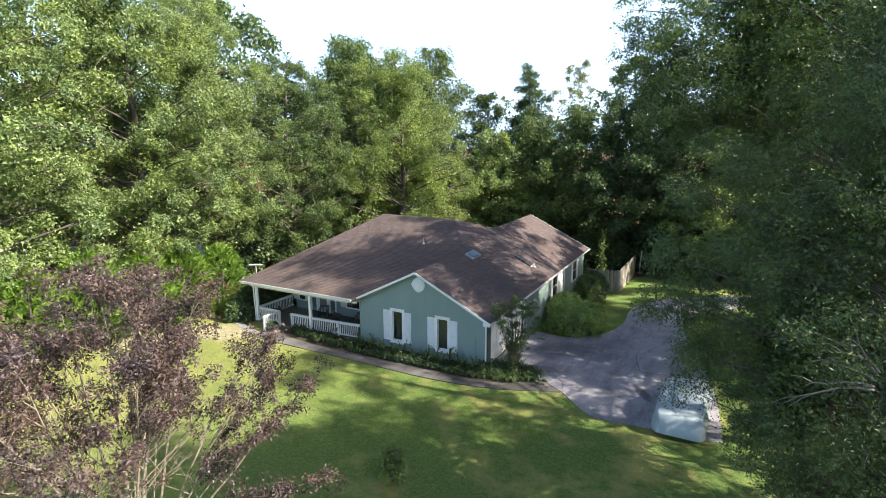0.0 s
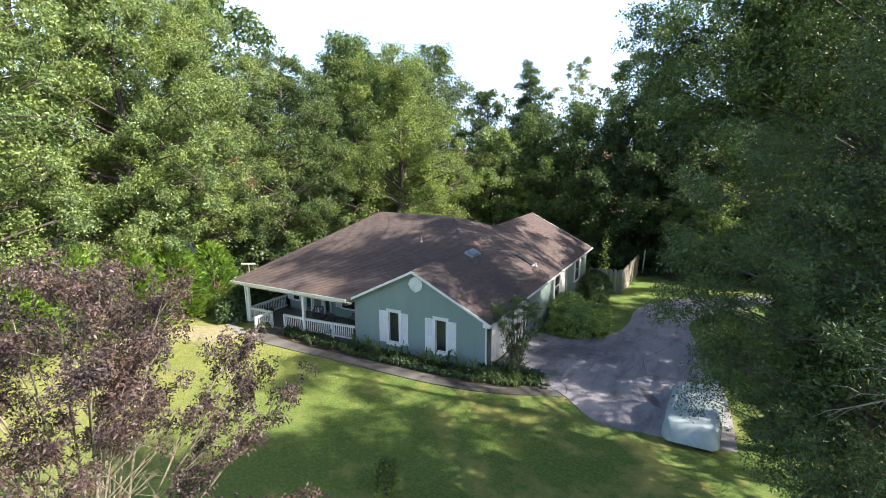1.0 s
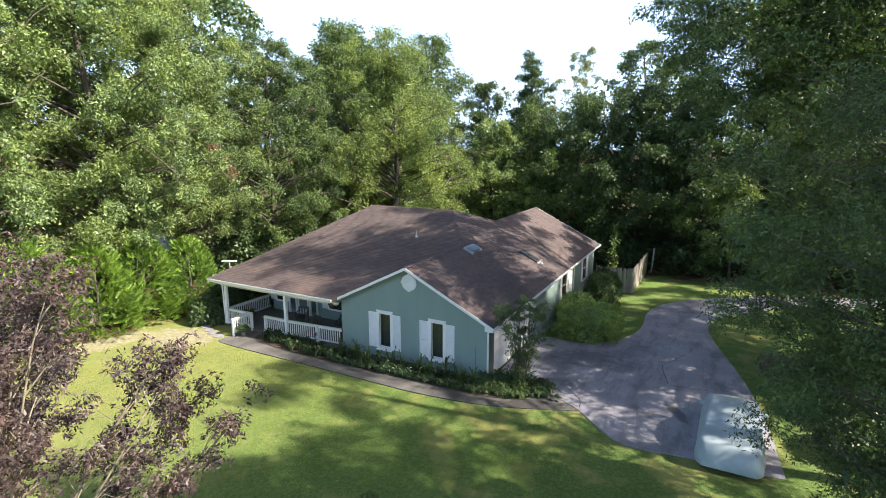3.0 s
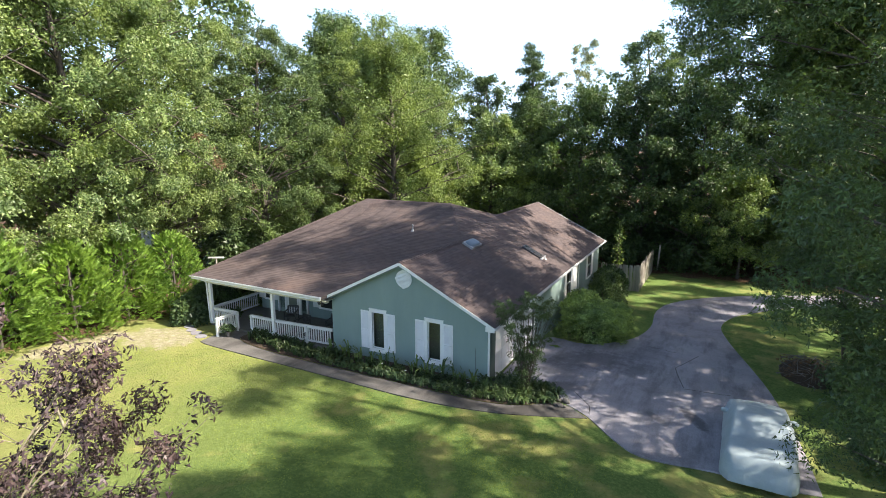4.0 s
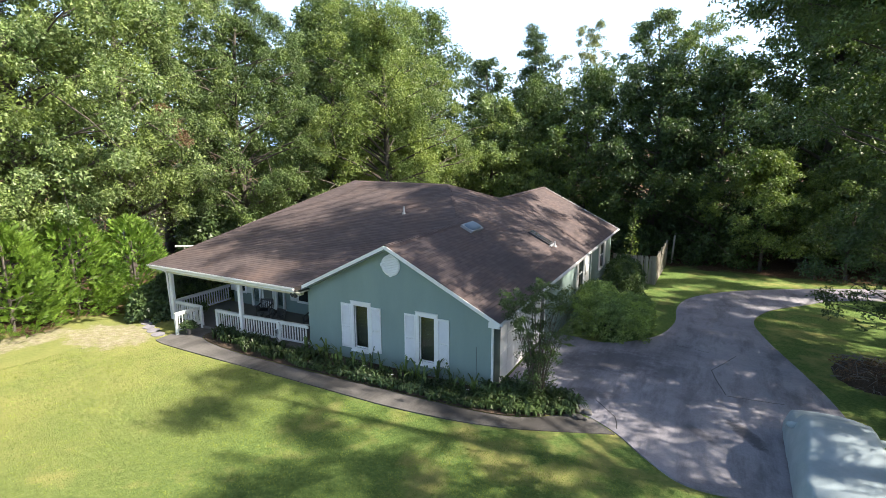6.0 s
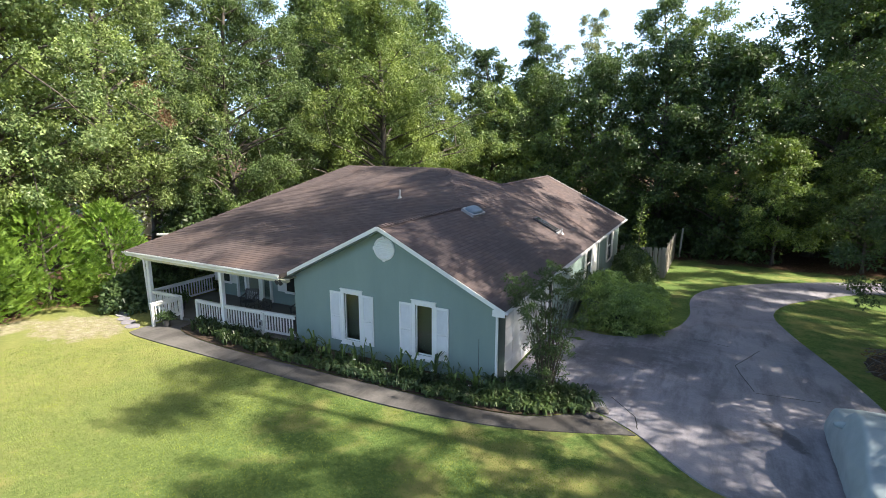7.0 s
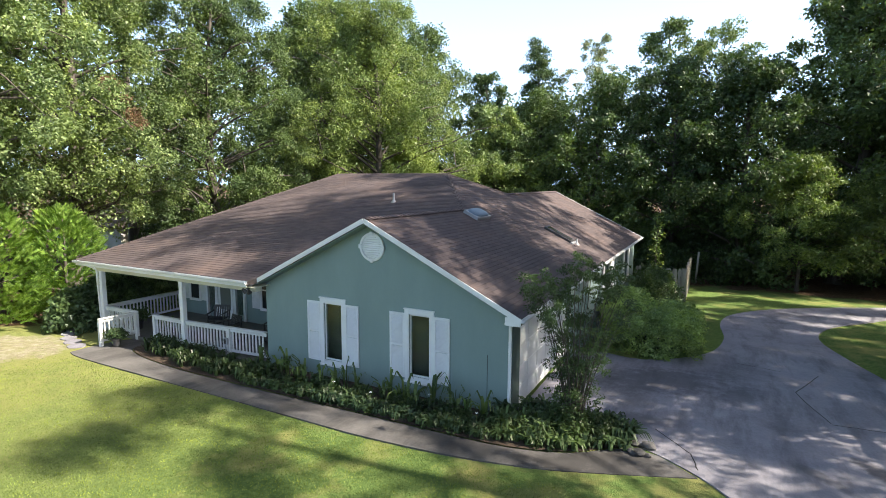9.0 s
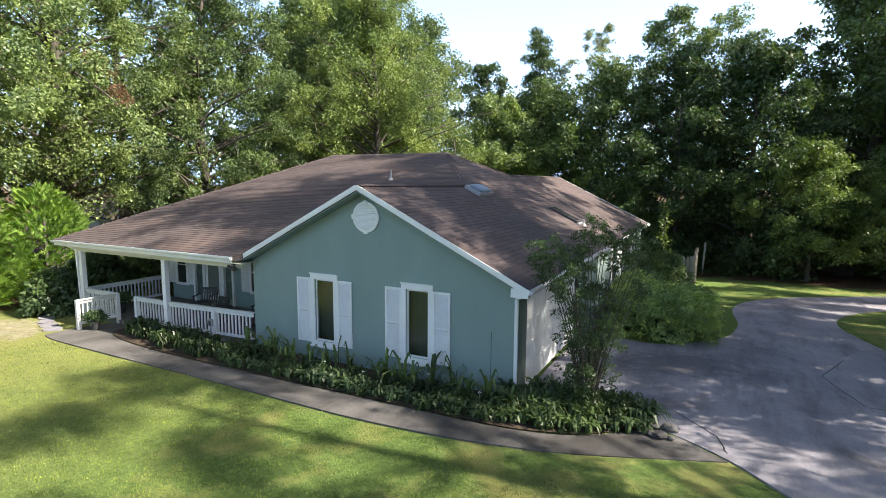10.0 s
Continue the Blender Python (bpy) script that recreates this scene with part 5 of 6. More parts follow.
for sg in (-1, 1):
    ob = part("roof", beam((sg * 1.9, 22.6, 0), (sg * 1.9, 31.9, 0), 4.2, 0.14), DECK, nb)
    ob.matrix_basis = Matrix.Translation((-39.25 + sg * 1.9, 0, 2.72)) @ Matrix.Rotation(sg * 0.458, 4, "Y") @ Matrix.Translation((-sg * 1.9, 0, 0))
    part("rake_board", beam((-39.25, 22.56, 3.62), (-39.25 + sg * 3.75, 22.56, 1.78), 0.04, 0.2), WHITE, nb, "white rake board")
part("window", box((-38.6, 22.94, 0.0), (-37.6, 22.99, 1.3), 0.01), DARK_METAL, nb)
part("wing_wall", box((-44.0, 14.2, nz - 0.2), (-38.2, 18.6, 1.75)), PALE, nb, "pale wall of the side wing")
bm = bmesh.new()
add_prism(bm, [(13.7, 1.65), (19.1, 1.65), (19.1, 1.8), (16.4, 3.3), (13.7, 1.8)], 0, -44.5, -37.7)
part("wing_roof", bm, DECK, nb, "dark roof of the side wing")

S = make_shrub
# broad cedars on the west edge of the lawn
for i, (x, y, r, h) in enumerate([(-19.9, 0.7, 1.9, 4.5), (-20.3, -1.9, 2.2, 5.0), (-19.9, -4.7, 2.2, 4.6), (-20.3, -7.6, 2.3, 5.1), (-19.9, -10.6, 2.2, 4.7)]):
    make_cedar(100 + i, "cedar_bush", "bright green feathery cedar at the edge of the lawn", "bush", "cedar row", x, y, r, h, 28000, "cedar")
# hedge and bushes by the driveway
S(120, "azalea_bush", "broad clipped green hedge bush beside the driveway", "bush", "driveway hedge", 2.2, 9.15, 1.66, 1.8, 1.72, 34000, 0.085, "hedge", clumps=420, cr=0.12, boxy=0.42, width=0.6, up=0.5, tilt=0.55, shell=4.0, spray=7, spread=0.8)
S(121, "azalea_bush", "rounded green hedge bush against the house", "bush", "driveway hedge", 1.1, 10.6, 1.1, 1.7, 2.1, 13000, 0.1, "hedge", clumps=70, cr=0.2, boxy=0.8)
S(122, "leafy_bush", "loose light green bush behind the hedge", "bush", "driveway hedge", 1.7, 14.6, 1.2, 1.4, 2.7, 14000, 0.095, "oak", clumps=60)
S(123, "leafy_bush", "dark bush beside the back fence", "bush", "driveway hedge", 1.2, 18.2, 1.1, 1.4, 2.4, 8000, 0.15, "dark", clumps=40)
T(124, "sapling", "slender young tree with pale leaves beyond the fence", "tree", "", 1.0, 22.6, 5.6, 0.26, 1.0, 20, 340, 0.15, "light", trunk_r=0.025, sub=1, clump=0.5)
line_post = thing("clothes_post", "slim post with a white crossbar beside the bushes", "post")
line_post.location = (-19.7, 3.5, gz(-19.7, 3.5))
part("post", box((-0.04, -0.04, -0.1), (0.04, 0.04, 2.66), 0.006), FENCE, line_post)
part("crossbar", beam((-0.42, -0.24, 2.7), (0.42, 0.24, 2.7), 0.09, 0.09, 0.008), WHITE_WORN, line_post, "white painted crossbar")
# shrubs beside the porch end
S(130, "leafy_bush", "dark leafy bush beside the porch end", "bush", "porch bushes", -16.9, -0.5, 1.0, 1.0, 1.6, 8000, 0.15, "dark", clumps=40)
S(131, "leafy_bush", "dark leafy bush beside the porch end", "bush", "porch bushes", -17.3, 1.2, 1.1, 1.2, 2.3, 9000, 0.15, "dark", clumps=40)
S(132, "leafy_bush", "dark leafy bush beside the house wall", "bush", "porch bushes", -17.6, 4.0, 1.3, 1.8, 3.0, 6500, 0.22, "gum", clumps=40)
# bushes in the island beyond the driveway
for i, (x, y, r, h) in enumerate([(12.9, 6.2, 1.3, 1.3), (13.4, 3.4, 1.6, 1.6), (12.9, 0.2, 1.3, 1.3), (14.6, 9.6, 1.8, 1.8)]):
    S(140 + i, "wild_bush", "low wild bush under the driveway trees", "bush", "driveway undergrowth", x, y, r, r, h, 8000, 0.12, "dark", clumps=36)


def brush_pile(x, y, rx, ry, h):
    """A heap of raked litter with dead sticks lying over it."""
    rng = np.random.default_rng(55)
    t = thing("brush_pile", "heap of dead sticks and brown leaf litter under the trees", "brush pile")
    t.location = (x, y, gz(x, y))
    n, verts, faces = 18, [], []
    for i in range(n + 1):
        for j in range(n + 1):
            u, v = -1 + 2 * i / n, -1 + 2 * j / n
            z = h * max(0.0, 1 - u * u - v * v) ** 0.8
            z += 0.09 * noise.noise(Vector((u * 5, v * 5, 1))) * (z > 0) - 0.06
            verts.append((u * rx, v * ry, z - 0.055 * v * ry))
    for i in range(n):
        for j in range(n):
            a = i * (n + 1) + j
            faces.append((a, a + n + 1, a + n + 2, a + 1))
    part_mesh("mound", mesh_of("mound", verts, faces), MULCH, t)
    sticks = []
    for _ in range(70):
        a, r = rng.uniform(0, 6.283), rng.random() ** 0.5
        c = Vector((math.cos(a) * r * rx, math.sin(a) * r * ry, h * (1 - r * r) + 0.06))
        d = Vector((rng.normal(), rng.normal(), 0.25 * rng.normal())).normalized() * (0.2 + 0.5 * rng.random())
        w = 0.008 + 0.012 * rng.random()
        sticks.append([(c - d, w), (c + Vector((0, 0, 0.05)), w * 0.8), (c + d, w * 0.4)])
    part_mesh("brushwood", tube_mesh("brushwood", sticks, 5), GREY_BARK, t, "pale dead sticks")
    cs = [Vector((rng.normal() * rx * 0.4, rng.normal() * ry * 0.4, h * 0.6)) for _ in range(14)]
    part_mesh("litter", quads_mesh("litter", leaves(rng, cs, [0.45] * 14, 2200, 0.07, flat=0.4)), LEAF["russet"], t, "brown dead leaves")


brush_pile(11.5, 8.4, 1.1, 1.9, 0.5)
# undergrowth along the back woods
und = [(-24.5, 9.5, 2.6, 4.2), (-23.5, 14.0, 2.6, 4.6), (-28.5, 12.5, 3.0, 5.0), (-16, 30, 2.4, 3.4), (-12, 31.5, 2.4, 3.0), (-7.5, 31, 2.6, 3.6), (-3, 31.5, 2.4, 3.2), (0.5, 32.5, 2.2, 3.0), (-22, 28, 2.8, 3.6), (5, 38, 2.4, 2.2), (20, 33, 2.6, 2.8), (-27, -7, 2.5, 4), (-26, -13, 2.5, 4), (-10, 41, 2.6, 4), (-4, 41, 2.6, 4), (1.5, 40, 2.6, 4), (9, 44, 3, 4), (15, 44, 3, 4), (-17, 36, 2.6, 4), (-26, 38, 3, 4), (23, 40, 3, 4), (-30, 20, 3, 4)]
for i, (x, y, r, h) in enumerate(und):
    S(160 + i, "wild_bush", "dense dark undergrowth bush in the woods", "bush", "woods undergrowth", x, y, r, r, h, 5500, 0.25, "dark", clumps=36)


def far_woods():
    """The deep woods round the lot, beyond the trees that stand singly."""
    rng = np.random.default_rng(404)
    cs, rs = [], []
    for i in range(900):
        if i % 10 == 9:
            # unseen southern stand, added to cut sky light on the front wall
            x, y = rng.uniform(-60, 60), rng.uniform(-66, -46)
        elif i % 3 == 0:
            x, y = rng.uniform(-62, -38), rng.uniform(-25, 60)
        elif i % 3 == 1:
            x, y = rng.uniform(-60, 45), rng.uniform(50, 64)
        else:
            x, y = rng.uniform(29, 46), rng.uniform(-20, 60)
        cs.append((x, y, gz(x, y) + (18.5 * rng.random() if y > 49 else 20 * rng.random() if x < -37 else 15 * rng.random() ** 1.9)))
        rs.append(1.9 + 1.4 * rng.random())
    for i in range(170):          # a closed stand to the north-east
        x, y = rng.uniform(12, 50), rng.uniform(45, 60)
        cs.append((x, y, gz(x, y) + 17 * rng.random()))
        rs.append(1.9 + 1.4 * rng.random())
    ob = part_mesh("far_woods", quads_mesh("far_woods", leaves(rng, cs, rs, 138000, 0.48, flat=0.8)), LEAF["dark"], None)
    tagged(ob, "dense dark green woods round the lot, with an added unseen stand to the south", "woods", kind="stuff")


far_woods()


# ---- purple crape myrtle near the camera's way ----
def crape_myrtle(x, y, h, reach, seed):
    """Many pale stems that fan out from the ground, bare below, with dusky leaves round the ends of the twigs."""
    rng = np.random.default_rng(seed)
    t = thing("crape_myrtle", "multi-stemmed purple-leaved crape myrtle on the lawn", "tree")
    t.location = (x, y, gz(x, y))
    paths, cs, rs = [], [], []

    def along(pts, u):
        k = u * (len(pts) - 1)
        return pts[int(k)][0].lerp(pts[min(int(k) + 1, len(pts) - 1)][0], k - int(k))
    for i in range(22):
        az = i * 2.39996 + rng.normal() * 0.25
        out = reach * (0.25 + 0.75 * ((i % 6) / 5.0)) * (0.85 + 0.3 * rng.random())
        top = Vector((math.cos(az) * out, math.sin(az) * out, h * (1.0 - 0.36 * (out / reach) ** 2) * (0.9 + 0.14 * rng.random())))
        b = Vector((math.cos(az) * 0.2, math.sin(az) * 0.2, -0.1))
        mid = Vector((top.x * 0.36, top.y * 0.36, top.z * 0.5))
        pts = []
        for k in range(9):
            u = k / 8
            q = b * (1 - u) ** 2 + mid * 2 * u * (1 - u) + top * u ** 2
            q = q + Vector((rng.normal(), rng.normal(), 0)) * 0.06 * u
            pts.append((q, 0.044 * (1 - u) + 0.006))
        paths.append(pts)
        for j in range(8):
            u = 0.38 + 0.6 * (j + rng.random()) / 8
            q = along(pts, u)
            ang = az + rng.normal() * 1.1
            l2 = (0.6 + 0.9 * rng.random()) * (1.3 - u) * 1.5
            e = q + Vector((math.cos(ang) * l2 * 0.75, math.sin(ang) * l2 * 0.75, l2 * (0.55 + 0.35 * rng.random())))
            paths.append([(q, 0.017), (q.lerp(e, 0.5) + Vector((0, 0, 0.05)), 0.01), (e, 0.004)])
            for _ in range(4):
                f = q.lerp(e, 0.5 + 0.5 * rng.random())
                a2 = ang + rng.normal() * 1.2
                g2 = f + Vector((math.cos(a2), math.sin(a2), 0.8)) * (0.22 + 0.32 * rng.random())
                paths.append([(f, 0.006), (g2, 0.0025)])
                if e.z > h * 0.6 or rng.random() < 0.07:
                    cs.append(g2); rs.append(0.13 + 0.15 * rng.random())
            if e.z > h * 0.54 or rng.random() < 0.18:
                cs.append(e); rs.append(0.2 + 0.12 * rng.random())
        cs.append(top); rs.append(0.35)
    # long lower boughs that reach out over the lawn, in full leaf
    for az, out, z in ((0.35, 4.6, 3.6), (0.75, 3.7, 4.4), (0.05, 4.0, 3.0), (1.1, 3.8, 4.9), (-0.3, 3.6, 3.3), (2.4, 4.4, 4.2)):
        e = Vector((math.cos(az) * out, math.sin(az) * out, z))
        a = Vector((0.15, 0.1, 0.3))
        m = Vector((e.x * 0.45, e.y * 0.45, z * 0.75))
        pts = [(a * (1 - u) ** 2 + m * 2 * u * (1 - u) + e * u ** 2, 0.03 * (1 - u) + 0.005) for u in (0, 0.2, 0.4, 0.6, 0.8, 1.0)]
        paths.append(pts)
        for j in range(13):
            q = along(pts, 0.5 + 0.5 * (j + rng.random()) / 13)
            f = q + Vector((rng.normal() * 0.3, rng.normal() * 0.3, 0.1 + 0.2 * rng.random()))
            paths.append([(q, 0.008), (f, 0.003)])
            cs.append(f); rs.append(0.2 + 0.14 * rng.random())
            cs.append(q); rs.append(0.2)
    part_mesh("trunk", tube_mesh("trunk", paths, 5), PALE_BARK, t, "pale smooth crape myrtle stems")
    co = leaves(rng, cs, rs, 78000, 0.05, width=0.6, shell=2.0, spray=6, flat=0.9, tilt=0.7)
    part_mesh("crown", quads_mesh("crown", diamonds(co)), LEAF["plum"], t, "purple-brown leaves")


crape_myrtle(-1.2, -17.2, 7.8, 3.75, 7)


def corner_crape(x, y):
    """A slim crape myrtle: a sheaf of upright stems, leafy to head height, with tufts at the tips."""
    rng = np.random.default_rng(21)
    t = thing("crape_myrtle", "slender upright crape myrtle beside the garage corner", "tree")
    t.location = (x, y, gz(x, y))
    paths, low, lr, high, hr = [], [], [], [], []
    for i in range(18):
        az = i * 2.39996
        top = Vector((math.cos(az) * (0.2 + 0.72 * rng.random()), math.sin(az) * (0.2 + 0.6 * rng.random()), 3.0 + 0.95 * rng.random()))
        pts = []
        for k in range(7):
            u = k / 6
            pts.append((Vector((top.x * u ** 1.7, top.y * u ** 1.7, top.z * u - 0.05)) + Vector((math.cos(az), math.sin(az), 0)) * (0.1 + 0.1 * u), 0.018 * (1 - u) + 0.003))
        paths.append(pts)
        for j in range(14):
            u = 0.12 + 0.86 * (j + rng.random()) / 14
            q = pts[int(u * 6)][0].lerp(pts[min(int(u * 6) + 1, 6)][0], u * 6 - int(u * 6))
            ang = rng.random() * 6.283
            l2 = 0.12 + 0.25 * rng.random()
            e = q + Vector((math.cos(ang) * l2, math.sin(ang) * l2, 0.7 * l2))
            paths.append([(q, 0.005), (e, 0.002)])
            if u < 0.66:
                low.append(e); lr.append(0.1 + 0.08 * rng.random())
            elif rng.random() < 0.5 or u > 0.9:
                high.append(e); hr.append(0.1 + 0.11 * rng.random())
    for cx, cy, cz in ((-0.95, -0.1, 3.0), (-0.8, 0.1, 3.3), (-0.6, 0.0, 3.15), (0.2, 0.1, 3.75), (0.6, 0.0, 3.6), (0.85, 0.2, 3.4), (-0.3, 0.2, 3.6), (0.45, -0.2, 3.3), (-1.05, 0.1, 3.25)):
        c = Vector((cx, cy, cz))
        paths.append([(Vector((cx * 0.1, cy * 0.1, 0.3)), 0.016), (Vector((cx * 0.3, cy * 0.3, cz * 0.6)), 0.01), (c, 0.003)])
        for _ in range(4):
            high.append(c + Vector(rng.normal(size=3)) * 0.15); hr.append(0.17)
    part_mesh("trunk", tube_mesh("trunk", paths, 5), BARK, t)
    co = np.concatenate([leaves(rng, low, lr, 7500, 0.043, width=0.6, shell=2.0, spray=4), leaves(rng, high, hr, 9500, 0.042, width=0.6, shell=2.0, spray=5)])
    part_mesh("crown", quads_mesh("crown", diamonds(co)), LEAF["dark"], t)


corner_crape(1.55, -0.25)
S(190, "small_shrub", "small upright shrub standing alone on the lawn", "bush", "", 1.25, -10.45, 0.36, 0.36, 1.2, 1500, 0.1, "shrub", clumps=24, stems=9, rise=0.9, cr=0.3)


# ---- planting bed ----
def strap_plants(name, label, count, xs, y_of, h, seed, mat="lily", blades=14, erect=1.0):
    """Clumps of arching strap leaves, each clump a thing of its own."""
    rng = np.random.default_rng(seed)
    for i in range(count):
        x = xs[0] + (xs[1] - xs[0]) * (i + rng.random()) / count
        y = y_of(x, rng)
        t = thing(name, label, "plant", "bed plants")
        t.location = (x, y, gz(x, y) + 0.05)
        q = []
        for _ in range(blades):
            az = rng.random() * 6.283
            ln = h * (0.6 + 0.7 * rng.random())
            spread = (0.25 + 0.75 * rng.random()) * erect
            d = np.array([math.cos(az), math.sin(az), 0.0])
            s = np.array([-d[1], d[0], 0.0]) * (0.018 + 0.02 * rng.random())
            p0 = d * 0.05
            p1 = d * ln * spread * 0.3 + np.array([0, 0, ln * 0.62])
            p2 = d * ln * spread * 0.75 + np.array([0, 0, ln * (0.95 - 0.35 * spread)])
            p3 = d * ln * spread * 1.0 + np.array([0, 0, ln * (0.85 - 0.6 * spread)])
            q.append([p0 - s * 0.7, p0 + s * 0.7, p1 + s, p1 - s])
            q.append([p1 - s, p1 + s, p2 + s * 0.8, p2 - s * 0.8])
            q.append([p2 - s * 0.8, p2 + s * 0.8, p3 + s * 0.1, p3 - s * 0.1])
        part_mesh("leaves", quads_mesh("leaves", np.array(q)), LEAF[mat], t)


def front_of(x):
    """The plan line of the bed's front edge."""
    return float(np.interp(x, [-12.5, -9.6, -6.3, -3.6, -1.5, 0.3, 1.75, 2.6, 3.2], [-1.0, -1.62, -1.64, -1.6, -1.56, -1.46, -1.02, -0.5, -0.2]))


strap_plants("day_lily", "arching green strap-leaved lily in the front bed", 80, (-12.3, 0.4), lambda x, r: front_of(x) * (0.3 + 0.62 * r.random()), 0.3, 31, "bed", 16)
strap_plants("day_lily", "tall green strap-leaved lily against the wall", 11, (-7.6, -0.2), lambda x, r: -0.3 - 0.55 * r.random(), 0.8, 32, blades=8, erect=0.55)
strap_plants("liriope_clump", "dense dark grassy clump at the bed's front edge", 60, (-7.5, 2.75), lambda x, r: front_of(x) - 0.03 + 0.22 * r.random(), 0.28, 34, "dark", 26)
strap_plants("liriope_clump", "dense dark grassy clump at the bed's end", 44, (-0.2, 2.75), lambda x, r: front_of(x) + 0.3 + r.random() * (min(0.55, 1.6 - 0.5 * x) - front_of(x) - 0.3), 0.46, 33, "dark", 30)
strap_plants("liriope_clump", "dense dark strap-leaved clump below the porch railing", 72, (-12.3, -6.8), lambda x, r: front_of(x) * (0.3 + 0.72 * r.random()), 0.4, 35, "bed", 22, 0.8)
strap_plants("day_lily", "broad arching strap-leaved lily in the front bed", 9, (-6.8, -0.3), lambda x, r: -0.5 - 0.5 * r.random(), 0.62, 36, "lily", 10, 0.95)
rngb = np.random.default_rng(5)
for i in range(26):
    x = -5.5 + 6.6 * (i + rngb.random()) / 26
    y = front_of(x) * (0.42 + 0.5 * rngb.random())
    S(300 + i, "flowering_plant", "low leafy green plant in the front bed", "plant", "bed plants", x, y, 0.33, 0.3, 0.22 + 0.14 * rngb.random(), 700, 0.058, "lily" if i % 3 == 0 else "bed", clumps=16, stems=4)
for i in range(3):
    S(340 + i, "low_shrub", "dense dark shrub round the crape myrtle's foot", "bush", "bed plants", 1.15 + 0.42 * i, -0.2 - 0.22 * (i % 2), 0.42, 0.42, 0.65, 2200, 0.06, "bed", clumps=24, stems=6)
for i in range(4):
    x = -4.2 + 1.3 * i
    t = thing("white_flower", "small white flower head in the bed", "flower", "bed flowers")
    bm = bmesh.new()
    for k in range(6):
        a = k * math.pi / 3
        c = Vector((x + math.cos(a) * 0.03, -1.35 - 0.3 * math.sin(i * 2.1) + math.sin(a) * 0.03, 0.5 + 0.08 * math.sin(i)))
        bmesh.ops.create_icosphere(bm, subdivisions=1, radius=0.009, matrix=Matrix.Translation(c))
    part("petals", bm, WHITE, t)
    part_mesh("stem", tube_mesh("stem", [[((x, -1.35 - 0.3 * math.sin(i * 2.1), 0.05), 0.006), ((x, -1.35 - 0.3 * math.sin(i * 2.1), 0.5), 0.004)]], 5), LEAF["lily"], t)

# ---- on the porch ----
def porch_chair(x, y, turn):
    """A dark low patio rocker with slatted back, arms and curved runners."""
    t = thing("rocking_chair", "low dark painted rocking chair on the porch", "chair", "porch chairs")
    t.location = (x, y, 0.06)
    t.rotation_euler = (0, 0, radians(turn))
    part("seat", box((-0.27, -0.25, 0.4), (0.27, 0.26, 0.44), 0.012), DARK_METAL, t)
    for k in range(6):
        xx = -0.22 + 0.088 * k
        part("back_slat", beam((xx, 0.24, 0.44), (xx, 0.34, 0.8), 0.06, 0.016), DARK_METAL, t)
    part("top_rail", beam((-0.29, 0.35, 0.82), (0.29, 0.35, 0.82), 0.03, 0.08, 0.008), DARK_METAL, t)
    for s in (-0.28, 0.28):
        part("arm", beam((s, -0.3, 0.64), (s, 0.32, 0.66), 0.075, 0.025, 0.006), DARK_METAL, t)
        part("leg", beam((s, -0.22, 0.04), (s, -0.22, 0.63), 0.04, 0.04), DARK_METAL, t)
        part("leg", beam((s, 0.22, 0.04), (s, 0.35, 0.8), 0.04, 0.04), DARK_METAL, t)
        part_mesh("runner", tube_mesh("runner", [[((s, -0.45 + 0.1 * q, 0.025 + 0.5 * (-0.05 + 0.1 * q - 0.45 + 0.02) ** 2 * 0.6), 0.02) for q in range(11)]], 6), DARK_METAL, t)


porch_chair(-11.9, 1.6, 25)
porch_chair(-10.4, 0.75, -10)
porch_chair(-9.0, 1.5, 15)


def potted_plant(seed, x, y, z, r, h, label):
    t = thing("potted_plant", label, "plant", "porch plants")
    t.location = (x, y, z)
    bm = bmesh.new()
    ring = []
    for zz, rr in ((0.0, 0.7), (0.02, 0.74), (h * 0.8, 0.96), (h * 0.82, 1.04), (h, 1.06), (h, 0.92), (h * 0.9, 0.9)):
        ring.append([bm.verts.new((math.cos(a * math.pi / 8) * r * rr, math.sin(a * math.pi / 8) * r * rr, zz)) for a in range(16)])
    for lo, hi in zip(ring[:-1], ring[1:]):
        for a in range(16):
            bm.faces.new((lo[a], lo[(a + 1) % 16], hi[(a + 1) % 16], hi[a]))
    bm.faces.new(ring[-1])
    bm.faces.new(ring[0][::-1])
    part("pot", bm, DARK_METAL, t, "dark glazed pot")
    rng = np.random.default_rng(seed)
    cs = [Vector((rng.normal() * r * 0.8, rng.normal() * r * 0.8, h + r * (0.5 + 1.1 * rng.random()))) for _ in range(10)]
    part_mesh("foliage", quads_mesh("foliage", leaves(rng, cs, [r * 0.7] * 10, 500, 0.09)), LEAF["dark"], t)


potted_plant(81, -13.35, -1.25, gz(-13, -1.3) + 0.045, 0.14, 0.26, "small dark potted plant beside the porch steps")
potted_plant(82, -12.95, 0.2, 0.06, 0.17, 0.3, "dark potted plant on the porch floor")
potted_plant(83, -14.6, 0.3, 0.06, 0.2, 0.34, "leafy potted plant in the porch corner")
lamp = thing("flood_light", "small dark twin flood light under the porch eave", "lamp")
lamp.location = (-8.0, -0.5, 2.36)
part("base", box((-0.05, -0.05, -0.02), (0.05, 0.05, 0.02), 0.008), DARK_METAL, lamp)
for s in (-1, 1):
    bm = bmesh.new()
    bmesh.ops.create_cone(bm, cap_ends=True, segments=16, radius1=0.075, radius2=0.03, depth=0.15, matrix=pose(s * 0.09, -0.06, -0.07, 35, s * 25, 0))
    part("lamp_head", bm, DARK_METAL, lamp)
outlet = thing("outlet_box", "small grey weatherproof outlet box on a short post", "electric box")
outlet.location = (-9.25, -0.32, 0.0)
